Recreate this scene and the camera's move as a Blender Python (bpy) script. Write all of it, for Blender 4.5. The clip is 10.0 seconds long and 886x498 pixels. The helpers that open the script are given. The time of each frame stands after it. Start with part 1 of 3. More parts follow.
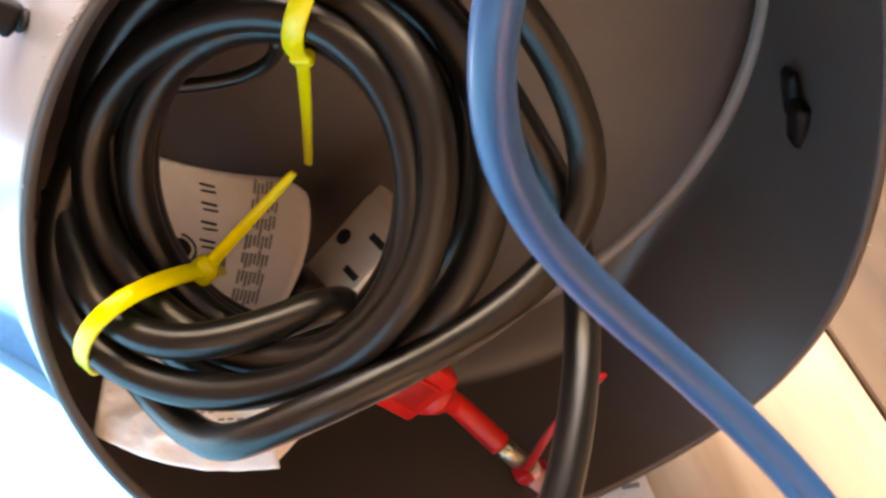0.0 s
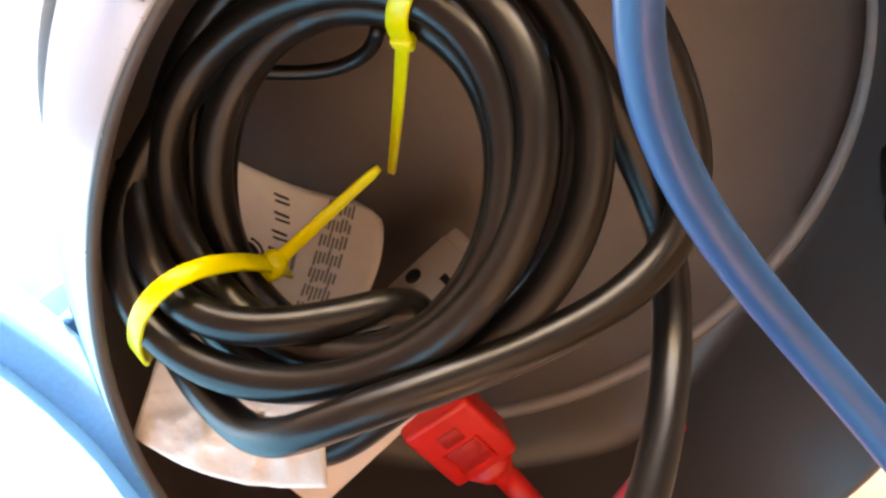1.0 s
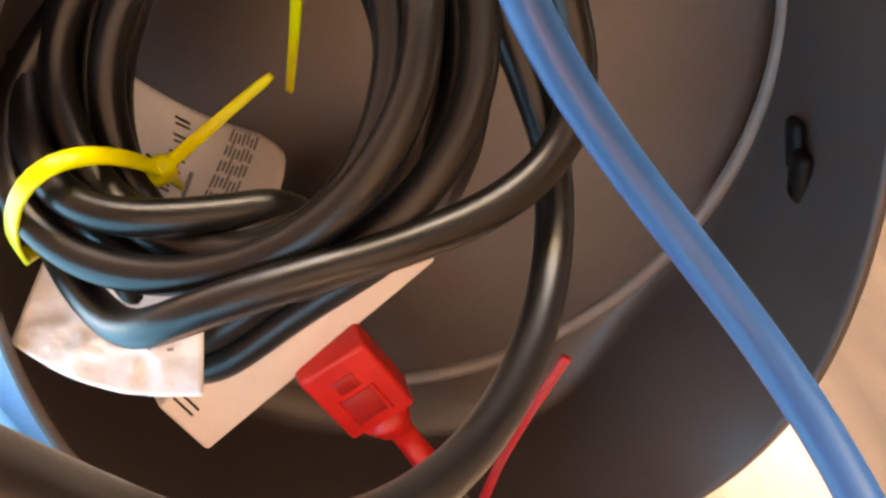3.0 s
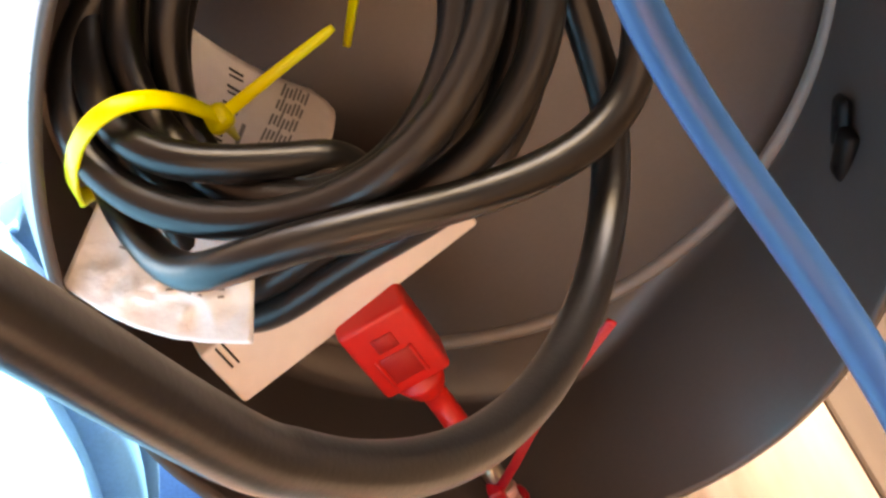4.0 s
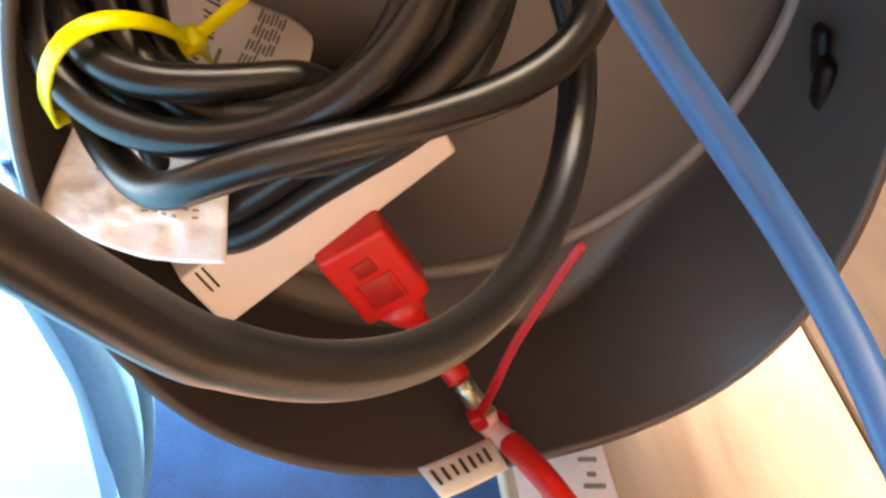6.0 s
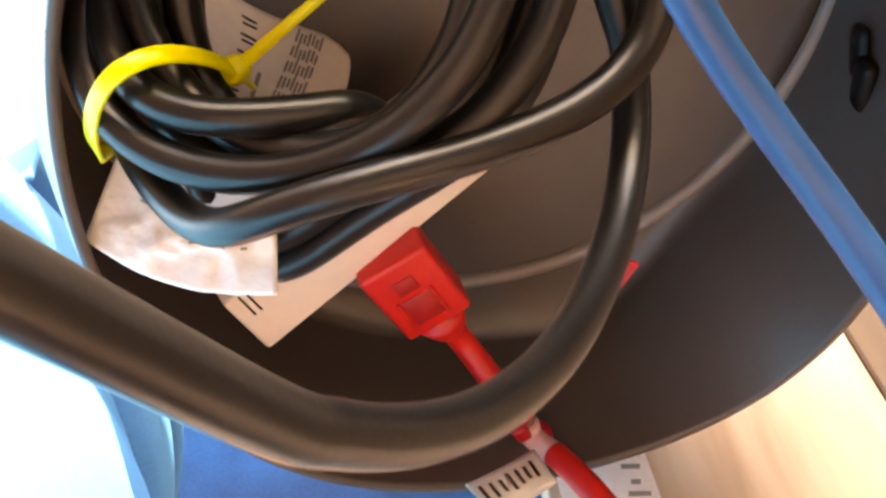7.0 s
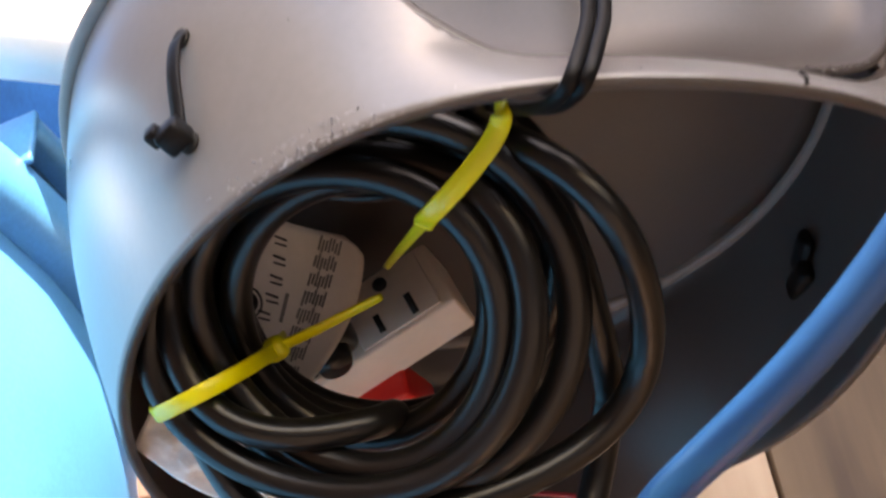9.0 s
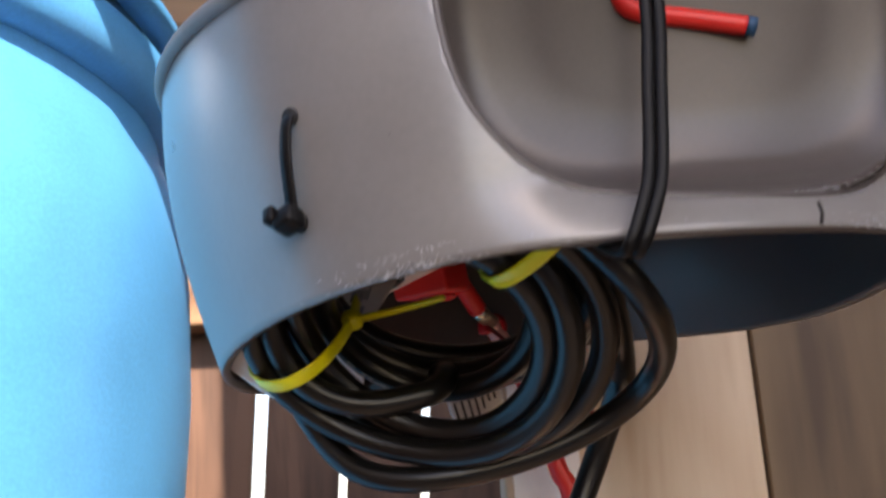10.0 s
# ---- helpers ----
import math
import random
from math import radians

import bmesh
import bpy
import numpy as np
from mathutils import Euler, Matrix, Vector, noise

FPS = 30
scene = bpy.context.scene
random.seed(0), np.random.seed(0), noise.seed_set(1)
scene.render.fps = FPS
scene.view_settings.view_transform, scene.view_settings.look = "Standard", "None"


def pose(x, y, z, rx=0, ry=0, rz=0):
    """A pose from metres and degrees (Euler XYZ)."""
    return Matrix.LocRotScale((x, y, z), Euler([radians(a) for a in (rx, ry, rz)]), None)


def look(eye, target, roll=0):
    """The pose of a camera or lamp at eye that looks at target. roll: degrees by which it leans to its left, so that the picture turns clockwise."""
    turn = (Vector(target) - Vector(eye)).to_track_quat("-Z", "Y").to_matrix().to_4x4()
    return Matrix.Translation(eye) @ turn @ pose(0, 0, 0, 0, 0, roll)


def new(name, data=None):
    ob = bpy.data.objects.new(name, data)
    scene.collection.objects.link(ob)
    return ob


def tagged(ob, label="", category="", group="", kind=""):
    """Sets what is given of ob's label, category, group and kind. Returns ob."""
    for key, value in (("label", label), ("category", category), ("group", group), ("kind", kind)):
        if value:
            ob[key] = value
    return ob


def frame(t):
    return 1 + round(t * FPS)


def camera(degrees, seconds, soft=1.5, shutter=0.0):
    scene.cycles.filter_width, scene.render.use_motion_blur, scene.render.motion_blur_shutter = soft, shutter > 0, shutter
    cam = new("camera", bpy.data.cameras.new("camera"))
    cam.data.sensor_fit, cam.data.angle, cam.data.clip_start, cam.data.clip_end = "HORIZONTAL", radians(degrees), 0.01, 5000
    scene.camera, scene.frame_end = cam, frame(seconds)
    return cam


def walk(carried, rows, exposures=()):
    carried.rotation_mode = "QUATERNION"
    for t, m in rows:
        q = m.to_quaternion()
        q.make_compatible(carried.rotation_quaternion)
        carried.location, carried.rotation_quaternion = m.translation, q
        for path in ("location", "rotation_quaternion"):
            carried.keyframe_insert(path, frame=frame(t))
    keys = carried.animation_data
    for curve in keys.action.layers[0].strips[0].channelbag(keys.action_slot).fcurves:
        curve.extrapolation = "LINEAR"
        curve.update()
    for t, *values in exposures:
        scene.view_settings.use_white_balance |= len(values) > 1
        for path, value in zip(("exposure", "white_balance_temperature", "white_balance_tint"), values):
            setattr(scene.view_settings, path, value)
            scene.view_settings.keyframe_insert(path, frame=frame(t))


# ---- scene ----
cam = camera(40.0, 10.0, soft=2.6, shutter=0.5)
EXPOSURES = [(0, 3.7, 10700, 26), (2, 3.95, 10700, 26), (5, 3.9, 10700, 25), (7.5, 3.85, 10400, 25), (8.5, 3.35, 9600, 22), (9.0, 2.6, 8200, 21), (9.3, 2.2, 7800, 21), (10, 1.85, 7500, 20)]
PATH = [
    (0, (0.069, 0.083, 1.272), (0.127, 1.462, 2.719), -20.3),
    (0.4, (0.061, 0.101, 1.263), (0.102, 1.36, 2.817), -19.4),
    (1, (0.052, 0.116, 1.265), (0.118, 1.28, 2.891), -15.4),
    (1.5, (0.058, 0.128, 1.258), (0.169, 1.252, 2.909), -18.3),
    (2, (0.061, 0.143, 1.256), (0.206, 1.233, 2.927), -16.6),
    (3.5, (0.061, 0.142, 1.244), (0.215, 1.255, 2.899), -15.9),
    (4, (0.051, 0.145, 1.244), (0.182, 1.268, 2.893), -13.1),
    (4.5, (0.056, 0.146, 1.241), (0.206, 1.282, 2.879), -13.8),
    (5, (0.059, 0.148, 1.239), (0.178, 1.373, 2.816), -11.6),
    (6.5, (0.057, 0.147, 1.237), (0.155, 1.333, 2.845), -12.0),
    (7, (0.049, 0.141, 1.247), (0.147, 1.362, 2.828), -12.9),
    (7.5, (0.041, 0.124, 1.266), (0.184, 1.442, 2.764), -15.2),
    (8, (0.05, 0.093, 1.283), (0.225, 1.492, 2.701), -15.1),
    (8.2, (0.047, 0.074, 1.293), (0.198, 1.522, 2.663), -13.1),
    (8.5, (0.042, 0.052, 1.295), (0.184, 1.534, 2.631), -10.9),
    (8.7, (0.038, 0.037, 1.301), (0.175, 1.553, 2.598), -9.5),
    (9, (0.041, 0.003, 1.319), (0.215, 1.617, 2.487), -8.1),
    (9.2, (0.031, -0.024, 1.33), (0.203, 1.679, 2.364), -7.8),
    (9.5, (0.027, -0.049, 1.359), (0.172, 1.775, 2.167), -6.0),
    (9.7, (0.024, -0.068, 1.374), (0.173, 1.795, 2.085), -5.2),
    (9.9, (0.022, -0.09, 1.392), (0.18, 1.817, 1.973), -3.7),
    (10, (0.022, -0.097, 1.406), (0.187, 1.828, 1.923), -3.9),
]
walk(cam, [(t, look(eye, target, roll)) for t, eye, target, roll in PATH], EXPOSURES)

# ---- light ----
world = bpy.data.worlds.new("world")
scene.world = world
world.use_nodes = True
SUN_AZ, SUN_EL = radians(165), radians(44)   # from the open front
sky = world.node_tree.nodes.new("ShaderNodeTexSky")
sky.sky_type, sky.sun_disc = "NISHITA", False
sky.sun_elevation, sky.sun_rotation = SUN_EL, SUN_AZ
background = world.node_tree.nodes["Background"]
background.inputs["Strength"].default_value = 0.15
world.node_tree.links.new(sky.outputs["Color"], background.inputs["Color"])
sun_from = Vector((math.sin(SUN_AZ) * math.cos(SUN_EL), math.cos(SUN_AZ) * math.cos(SUN_EL), math.sin(SUN_EL)))
sun = new("sun", bpy.data.lights.new("sun", "SUN"))
sun.data.energy, sun.data.angle, sun.data.color = 4.0, radians(0.6), (1.0, 0.93, 0.84)
sun.matrix_world = look(sun_from * 10, (0, 0, 0))


# ---- materials ----
def material(name, color, rough=0.5, metal=0.0, vary=0.25, scale=40.0, bump=0.1, bump_scale=300.0, fine=0.1, coat=0.0,
             stretch=(1, 1, 1), sss=0.0, gloss=0.5):
    """A plain surface with stains at one scale, grain at another, and a fine relief."""
    m = bpy.data.materials.new(name)
    m.use_nodes = True
    nodes, links = m.node_tree.nodes, m.node_tree.links
    bsdf = nodes["Principled BSDF"]
    where = nodes.new("ShaderNodeTexCoord")
    mapping = nodes.new("ShaderNodeMapping")
    mapping.inputs["Scale"].default_value = stretch
    links.new(where.outputs["Object"], mapping.inputs["Vector"])
    big, small = nodes.new("ShaderNodeTexNoise"), nodes.new("ShaderNodeTexNoise")
    big.inputs["Scale"].default_value, big.inputs["Detail"].default_value = scale, 5
    small.inputs["Scale"].default_value, small.inputs["Detail"].default_value = bump_scale, 4
    ramp = nodes.new("ShaderNodeValToRGB")
    lo, hi = (tuple(min(1, c * k) for c in color) + (1,) for k in (1 - vary, 1 + vary))
    ramp.color_ramp.elements[0].color, ramp.color_ramp.elements[1].color = lo, hi
    ramp.color_ramp.elements[0].position, ramp.color_ramp.elements[1].position = 0.3, 0.7
    mixed = nodes.new("ShaderNodeMix")
    mixed.data_type = "FLOAT"
    mixed.inputs["Factor"].default_value = 0.3
    for tex in (big, small):
        links.new(mapping.outputs["Vector"], tex.inputs["Vector"])
    links.new(big.outputs["Fac"], mixed.inputs["A"])
    links.new(small.outputs["Fac"], mixed.inputs["B"])
    links.new(mixed.outputs["Result"], ramp.inputs["Fac"])
    links.new(ramp.outputs["Color"], bsdf.inputs["Base Color"])
    span = nodes.new("ShaderNodeMapRange")
    span.inputs["To Min"].default_value, span.inputs["To Max"].default_value = max(0.03, rough - fine), min(1, rough + fine)
    links.new(big.outputs["Fac"], span.inputs["Value"])
    links.new(span.outputs["Result"], bsdf.inputs["Roughness"])
    relief = nodes.new("ShaderNodeBump")
    relief.inputs["Strength"].default_value, relief.inputs["Distance"].default_value = bump, 0.001
    links.new(small.outputs["Fac"], relief.inputs["Height"])
    links.new(relief.outputs["Normal"], bsdf.inputs["Normal"])
    bsdf.inputs["Metallic"].default_value = metal
    bsdf.inputs["Coat Weight"].default_value = coat
    if sss:
        bsdf.inputs["Subsurface Weight"].default_value = sss
        bsdf.inputs["Subsurface Radius"].default_value = (0.004, 0.004, 0.004)
    bsdf.inputs["Specular IOR Level"].default_value = gloss
    return m


def wood(name, dark, light, rough=0.6, ring=14.0, grain=90.0, along="z"):
    """Wood with long rings and a fine grain along one axis."""
    m = bpy.data.materials.new(name)
    m.use_nodes = True
    nodes, links = m.node_tree.nodes, m.node_tree.links
    bsdf = nodes["Principled BSDF"]
    where, info, shift = nodes.new("ShaderNodeTexCoord"), nodes.new("ShaderNodeObjectInfo"), nodes.new("ShaderNodeVectorMath")
    shift.operation = "MULTIPLY_ADD"
    shift.inputs[1].default_value = (1, 1, 1)
    links.new(where.outputs["Object"], shift.inputs[0])
    links.new(info.outputs["Random"], shift.inputs[2])
    mapping = nodes.new("ShaderNodeMapping")
    mapping.inputs["Scale"].default_value = {"z": (1, 1, 0.12), "x": (0.12, 1, 1)}[along]
    links.new(shift.outputs["Vector"], mapping.inputs["Vector"])
    rings, fibre = nodes.new("ShaderNodeTexNoise"), nodes.new("ShaderNodeTexNoise")
    rings.inputs["Scale"].default_value, rings.inputs["Detail"].default_value, rings.inputs["Distortion"].default_value = ring, 3, 1.2
    fibre.inputs["Scale"].default_value, fibre.inputs["Detail"].default_value = grain, 6
    for tex in (rings, fibre):
        links.new(mapping.outputs["Vector"], tex.inputs["Vector"])
    mixed = nodes.new("ShaderNodeMix")
    mixed.data_type = "FLOAT"
    mixed.inputs["Factor"].default_value = 0.3
    links.new(rings.outputs["Fac"], mixed.inputs["A"])
    links.new(fibre.outputs["Fac"], mixed.inputs["B"])
    ramp = nodes.new("ShaderNodeValToRGB")
    ramp.color_ramp.elements[0].position, ramp.color_ramp.elements[1].position = 0.36, 0.6
    ramp.color_ramp.elements[0].color, ramp.color_ramp.elements[1].color = (*dark, 1), (*light, 1)
    links.new(mixed.outputs["Result"], ramp.inputs["Fac"])
    links.new(ramp.outputs["Color"], bsdf.inputs["Base Color"])
    relief = nodes.new("ShaderNodeBump")
    relief.inputs["Strength"].default_value, relief.inputs["Distance"].default_value = 0.3, 0.001
    links.new(fibre.outputs["Fac"], relief.inputs["Height"])
    links.new(relief.outputs["Normal"], bsdf.inputs["Normal"])
    bsdf.inputs["Roughness"].default_value = rough
    return m


# One plastic in two greys: the shaded inside darker, the lit outside paler.
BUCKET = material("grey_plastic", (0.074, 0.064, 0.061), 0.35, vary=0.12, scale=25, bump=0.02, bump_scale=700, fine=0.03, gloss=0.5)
BUCKET_LIT = material("grey_plastic_lit", (0.195, 0.188, 0.186), 0.28, vary=0.10, scale=34, bump=0.03, bump_scale=420, fine=0.015, gloss=0.85)
# Paler grey stands for the light that the moulded ring catches.
RING_LIT = material("grey_plastic_lit_ring", (0.20, 0.18, 0.17), 0.5, vary=0.15, scale=60)
BURR = material("torn_plastic", (0.34, 0.34, 0.35), 0.5, vary=0.3, scale=900, bump=0.2)
CORD = material("black_rubber", (0.0062, 0.0056, 0.0054), 0.31, vary=0.3, scale=60, bump=0.05, bump_scale=900, fine=0.06, gloss=0.42)
TIE_BLACK = material("black_nylon", (0.005, 0.005, 0.0055), 0.42, vary=0.3, gloss=0.16)
TIE_YELLOW = material("yellow_nylon", (0.72, 0.70, 0.015), 0.35, vary=0.08, sss=0.2)
TIE_RED = material("red_nylon", (0.42, 0.006, 0.012), 0.35, vary=0.1)
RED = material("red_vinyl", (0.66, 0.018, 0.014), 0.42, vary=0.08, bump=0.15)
RED_SHADE = material("red_vinyl_recess_shade", (0.42, 0.012, 0.010), 0.5, vary=0.1)
PINK = material("faded_red_vinyl", (0.72, 0.40, 0.36), 0.5, vary=0.1)
BLUE = material("blue_vinyl", (0.006, 0.064, 0.185), 0.36, vary=0.1, scale=80, bump=0.08)
PAPER = material("white_paper", (0.88, 0.87, 0.86), 0.75, vary=0.06, scale=90, bump=0.25, bump_scale=500)
CARD = material("white_card", (0.84, 0.79, 0.75), 0.7, vary=0.06, scale=120, bump=0.1)
PVC = material("white_plastic", (0.78, 0.78, 0.76), 0.4, vary=0.05, scale=50, bump=0.04)
INK = material("black_ink", (0.03, 0.03, 0.03), 0.6)
ADDED_WALL = material("added_wall_paint", (0.50, 0.47, 0.44), 0.7, vary=0.1, scale=2, bump=0.1, bump_scale=80)
INK_PALE = material("worn_pale_ink", (0.18, 0.175, 0.17), 0.7)
INK_GREY = material("grey_ink", (0.25, 0.24, 0.23), 0.7)
BEIGE = material("beige_plastic", (0.80, 0.68, 0.57), 0.45, vary=0.06, scale=50, bump=0.08)
SLOT = material("dark_slot", (0.012, 0.011, 0.01), 0.8)
METAL = material("crimped_metal", (0.62, 0.55, 0.42), 0.3, metal=0.9, vary=0.2)
DRUM = material("blue_polyethylene", (0.065, 0.325, 0.65), 0.36, vary=0.2, scale=9, bump=0.1, bump_scale=500)
DRUM_DARK = material("blue_polyethylene_worn", (0.004, 0.135, 0.42), 0.45, vary=0.45, scale=12, bump=0.15)
GROOVE = material("dark_blue_gasket", (0.01, 0.06, 0.14), 0.5, vary=0.2)
# Brown pine, darkened further to stand for the shade beside the bucket.
PLYWOOD = wood("pine_plywood_shaded", (0.048, 0.023, 0.009), (0.132, 0.082, 0.042), ring=16)
PALE = wood("pale_pine", (0.39, 0.265, 0.17), (0.66, 0.545, 0.42), ring=18, grain=60)
FENCE = wood("weathered_cedar", (0.045, 0.022, 0.014), (0.15, 0.08, 0.05), ring=25)
BEAM = wood("pine_beam", (0.16, 0.08, 0.04), (0.32, 0.19, 0.10), along="x")
SOIL = material("packed_soil", (0.12, 0.093, 0.073), 0.95, vary=0.35, scale=3, bump=0.8, bump_scale=60)


# ---- building helpers ----
def part(name, bm, mat, parent=None, label="", smooth=True):
    """Links a bmesh as one mesh object, under a thing or a part if one is given."""
    me = bpy.data.meshes.new(name)
    bm.to_mesh(me)
    bm.free()
    for f in me.polygons:
        f.use_smooth = smooth
    me.materials.append(mat)
    ob = new(name, me)
    ob.parent = parent
    return tagged(ob, label)


def thing(name, label, category, at=(0, 0, 0), group="", kind=""):
    ob = new(name)
    ob.location = at
    ob.empty_display_size = 0.01
    return tagged(ob, label, category, group, kind)


def shift_to(ob, base):
    """Moves a thing's origin without moving its parts in the world."""
    base = Vector(base)
    ob.location = base
    for child in ob.children:
        child.matrix_parent_inverse = Matrix.Translation(-base)
    return ob


def spline(points, n=10, closed=False):
    """A smooth line through points."""
    p = [Vector(q) for q in points]
    k, out = len(p), []
    for i in range(k if closed else k - 1):
        if closed:
            a, b, c, d = p[i - 1], p[i], p[(i + 1) % k], p[(i + 2) % k]
        else:
            a, b, c, d = p[max(i - 1, 0)], p[i], p[i + 1], p[min(i + 2, k - 1)]
        for j in range(n):
            u = j / n
            out.append(0.5 * (2 * b + (c - a) * u + (2 * a - 5 * b + 4 * c - d) * u * u + (3 * b - a - 3 * c + d) * u ** 3))
    if not closed:
        out.append(p[-1])
    return out


def bezier(ctrl, n=60):
    deg, ctrl = len(ctrl) - 1, [Vector(c) for c in ctrl]
    return [sum((math.comb(deg, k) * (i / n) ** k * (1 - i / n) ** (deg - k) * c for k, c in enumerate(ctrl)), Vector()) for i in range(n + 1)]


def frames(line, closed=False, up=None):
    """Tangent, side and normal along a line, without twist, or with the normal kept near up."""
    out, n = [], len(line)
    side = None
    for i, p in enumerate(line):
        t = (line[(i + 1) % n] - line[i - 1]) if closed else (line[min(i + 1, n - 1)] - line[max(i - 1, 0)])
        t.normalize()
        if up is not None:
            u = Vector(up[i] if isinstance(up, list) else up)
            side = t.cross(u).normalized()
        elif side is None:
            side = t.orthogonal().normalized()
        else:
            side = (side - t * side.dot(t)).normalized()
        out.append((p, t, side, side.cross(t).normalized()))
    return out


def tube(bm, line, radius, sides=14, closed=False):
    """Sweeps a circle along a line; radius may be a function of 0..1."""
    rings, fr = [], frames(line, closed)
    for i, (p, t, a, b) in enumerate(fr):
        r = radius(i / (len(fr) - 1)) if callable(radius) else radius
        rings.append([bm.verts.new(p + (a * math.cos(w) + b * math.sin(w)) * r) for w in (2 * math.pi * k / sides for k in range(sides))])
    m = len(rings)
    for i in range(m if closed else m - 1):
        r0, r1 = rings[i], rings[(i + 1) % m]
        for k in range(sides):
            bm.faces.new((r0[k], r0[(k + 1) % sides], r1[(k + 1) % sides], r1[k]))
    if not closed:
        bm.faces.new(rings[0][::-1])
        bm.faces.new(rings[-1])
    bm.normal_update()
    return bm


def band(bm, line, width, thick, up):
    """Sweeps a flat strap with slightly rounded edges along a line; up is the face's normal."""
    rings = []
    for i, (p, t, a, b) in enumerate(frames(line, False, up)):
        w = width(i / (len(line) - 1)) if callable(width) else width
        ring = []
        for x, y in ((-0.5, -0.25), (-0.42, -0.5), (0.42, -0.5), (0.5, -0.25), (0.5, 0.25), (0.42, 0.5), (-0.42, 0.5), (-0.5, 0.25)):
            ring.append(bm.verts.new(p + a * x * w + b * y * thick))
        rings.append(ring)
    for r0, r1 in zip(rings, rings[1:]):
        for k in range(8):
            bm.faces.new((r0[k], r0[(k + 1) % 8], r1[(k + 1) % 8], r1[k]))
    bm.faces.new(rings[0][::-1])
    bm.faces.new(rings[-1])
    bmesh.ops.recalc_face_normals(bm, faces=bm.faces)
    return bm


def box(bm, m, size, bevel=0.0, segments=2):
    """A bevelled box of that size at the pose m."""
    made = bmesh.ops.create_cube(bm, size=1, matrix=m @ Matrix.Diagonal((*size, 1)))
    if bevel:
        edges = {e for v in made["verts"] for e in v.link_edges}
        bmesh.ops.bevel(bm, geom=list(edges), offset=bevel, segments=segments, affect="EDGES", profile=0.5)
    return bm


def basis(o, x, y):
    """A pose with the given origin, x along x and y as near y as it can be."""
    x = Vector(x).normalized()
    y = Vector(y)
    y = (y - x * y.dot(x)).normalized()
    z = x.cross(y)
    return Matrix(((x.x, y.x, z.x, o[0]), (x.y, y.y, z.y, o[1]), (x.z, y.z, z.z, o[2]), (0, 0, 0, 1)))


def sheet(bm, corner, n, m, thick):
    """A thin sheet from a function of 0..1, 0..1, with thickness along its normals."""
    grid = [[Vector(corner(i / n, j / m)) for j in range(m + 1)] for i in range(n + 1)]
    top, low = [], []
    for i in range(n + 1):
        rt, rl = [], []
        for j in range(m + 1):
            du = grid[min(i + 1, n)][j] - grid[max(i - 1, 0)][j]
            dv = grid[i][min(j + 1, m)] - grid[i][max(j - 1, 0)]
            nn = du.cross(dv).normalized() * thick / 2
            rt.append(bm.verts.new(grid[i][j] + nn))
            rl.append(bm.verts.new(grid[i][j] - nn))
        top.append(rt)
        low.append(rl)
    for i in range(n):
        for j in range(m):
            bm.faces.new((top[i][j], top[i + 1][j], top[i + 1][j + 1], top[i][j + 1]))
            bm.faces.new((low[i][j], low[i][j + 1], low[i + 1][j + 1], low[i + 1][j]))
    for i in range(n):
        bm.faces.new((top[i][0], low[i][0], low[i + 1][0], top[i + 1][0]))
        bm.faces.new((top[i][m], top[i + 1][m], low[i + 1][m], low[i][m]))
    for j in range(m):
        bm.faces.new((top[0][j], top[0][j + 1], low[0][j + 1], low[0][j]))
        bm.faces.new((top[n][j], low[n][j], low[n][j + 1], top[n][j + 1]))
    return bm


def lathe(bm, profile, centre, sides=96, axis="z", arc=(0, 360)):
    """Turns a profile of (radius, height) about an upright or lying axis."""
    rings = []
    for r, h in profile:
        ring = []
        for k in range(sides):
            a = math.radians(arc[0] + (arc[1] - arc[0]) * k / (sides if arc[1] - arc[0] == 360 else sides - 1))
            q = Vector((r * math.cos(a), r * math.sin(a), h)) if axis == "z" else Vector((h, r * math.cos(a), r * math.sin(a)))
            ring.append(bm.verts.new(Vector(centre) + q))
        rings.append(ring)
    for r0, r1 in zip(rings, rings[1:]):
        for k in range(sides if arc[1] - arc[0] == 360 else sides - 1):
            bm.faces.new((r0[k], r0[(k + 1) % sides], r1[(k + 1) % sides], r1[k]))
    bmesh.ops.recalc_face_normals(bm, faces=bm.faces)
    return bm


# ---- setting ----
bm = bmesh.new()
bmesh.ops.create_grid(bm, x_segments=40, y_segments=40, size=60)
for vert in bm.verts:
    vert.co.z = 0.02 * noise.noise(vert.co * 0.7)
tagged(part("ground", bm, SOIL), "packed brown soil under the open shed", "ground", kind="structure")

bm = bmesh.new()
box(bm, pose(0.759, 0.451, 1.25), (1.104, 0.018, 2.44), 0.001, 1)
tagged(part("wall_plywood", bm, PLYWOOD, smooth=False), "upright sheet of brown pine plywood with dark knots, shade put into its colour", "wall", kind="structure")
bm = bmesh.new()
box(bm, pose(0.1465, 0.449, 1.25), (0.117, 0.018, 2.44), 0.0012, 2)
tagged(part("wall_board", bm, PALE, smooth=False), "pale upright pine board behind the bucket", "wall", kind="structure")


# Unseen roof, added to keep direct sun off the bucket and cords.
bm = bmesh.new()
box(bm, pose(1.54, 0.115, 2.61, -1), (2.56, 2.35, 0.02), 0.001, 1)
tagged(part("ceiling", bm, BEAM, smooth=False), "unseen boarded roof, added to keep the sun off the bucket", "ceiling", kind="structure")
# Unseen wall, added to block the sky on the right.
bm = bmesh.new()
box(bm, pose(1.32, -0.3, 1.32), (0.018, 1.45, 2.5), 0.001, 1)
tagged(part("wall_side", bm, PLYWOOD, smooth=False), "unseen plywood wall, added to block sky light from the right", "wall", kind="structure")


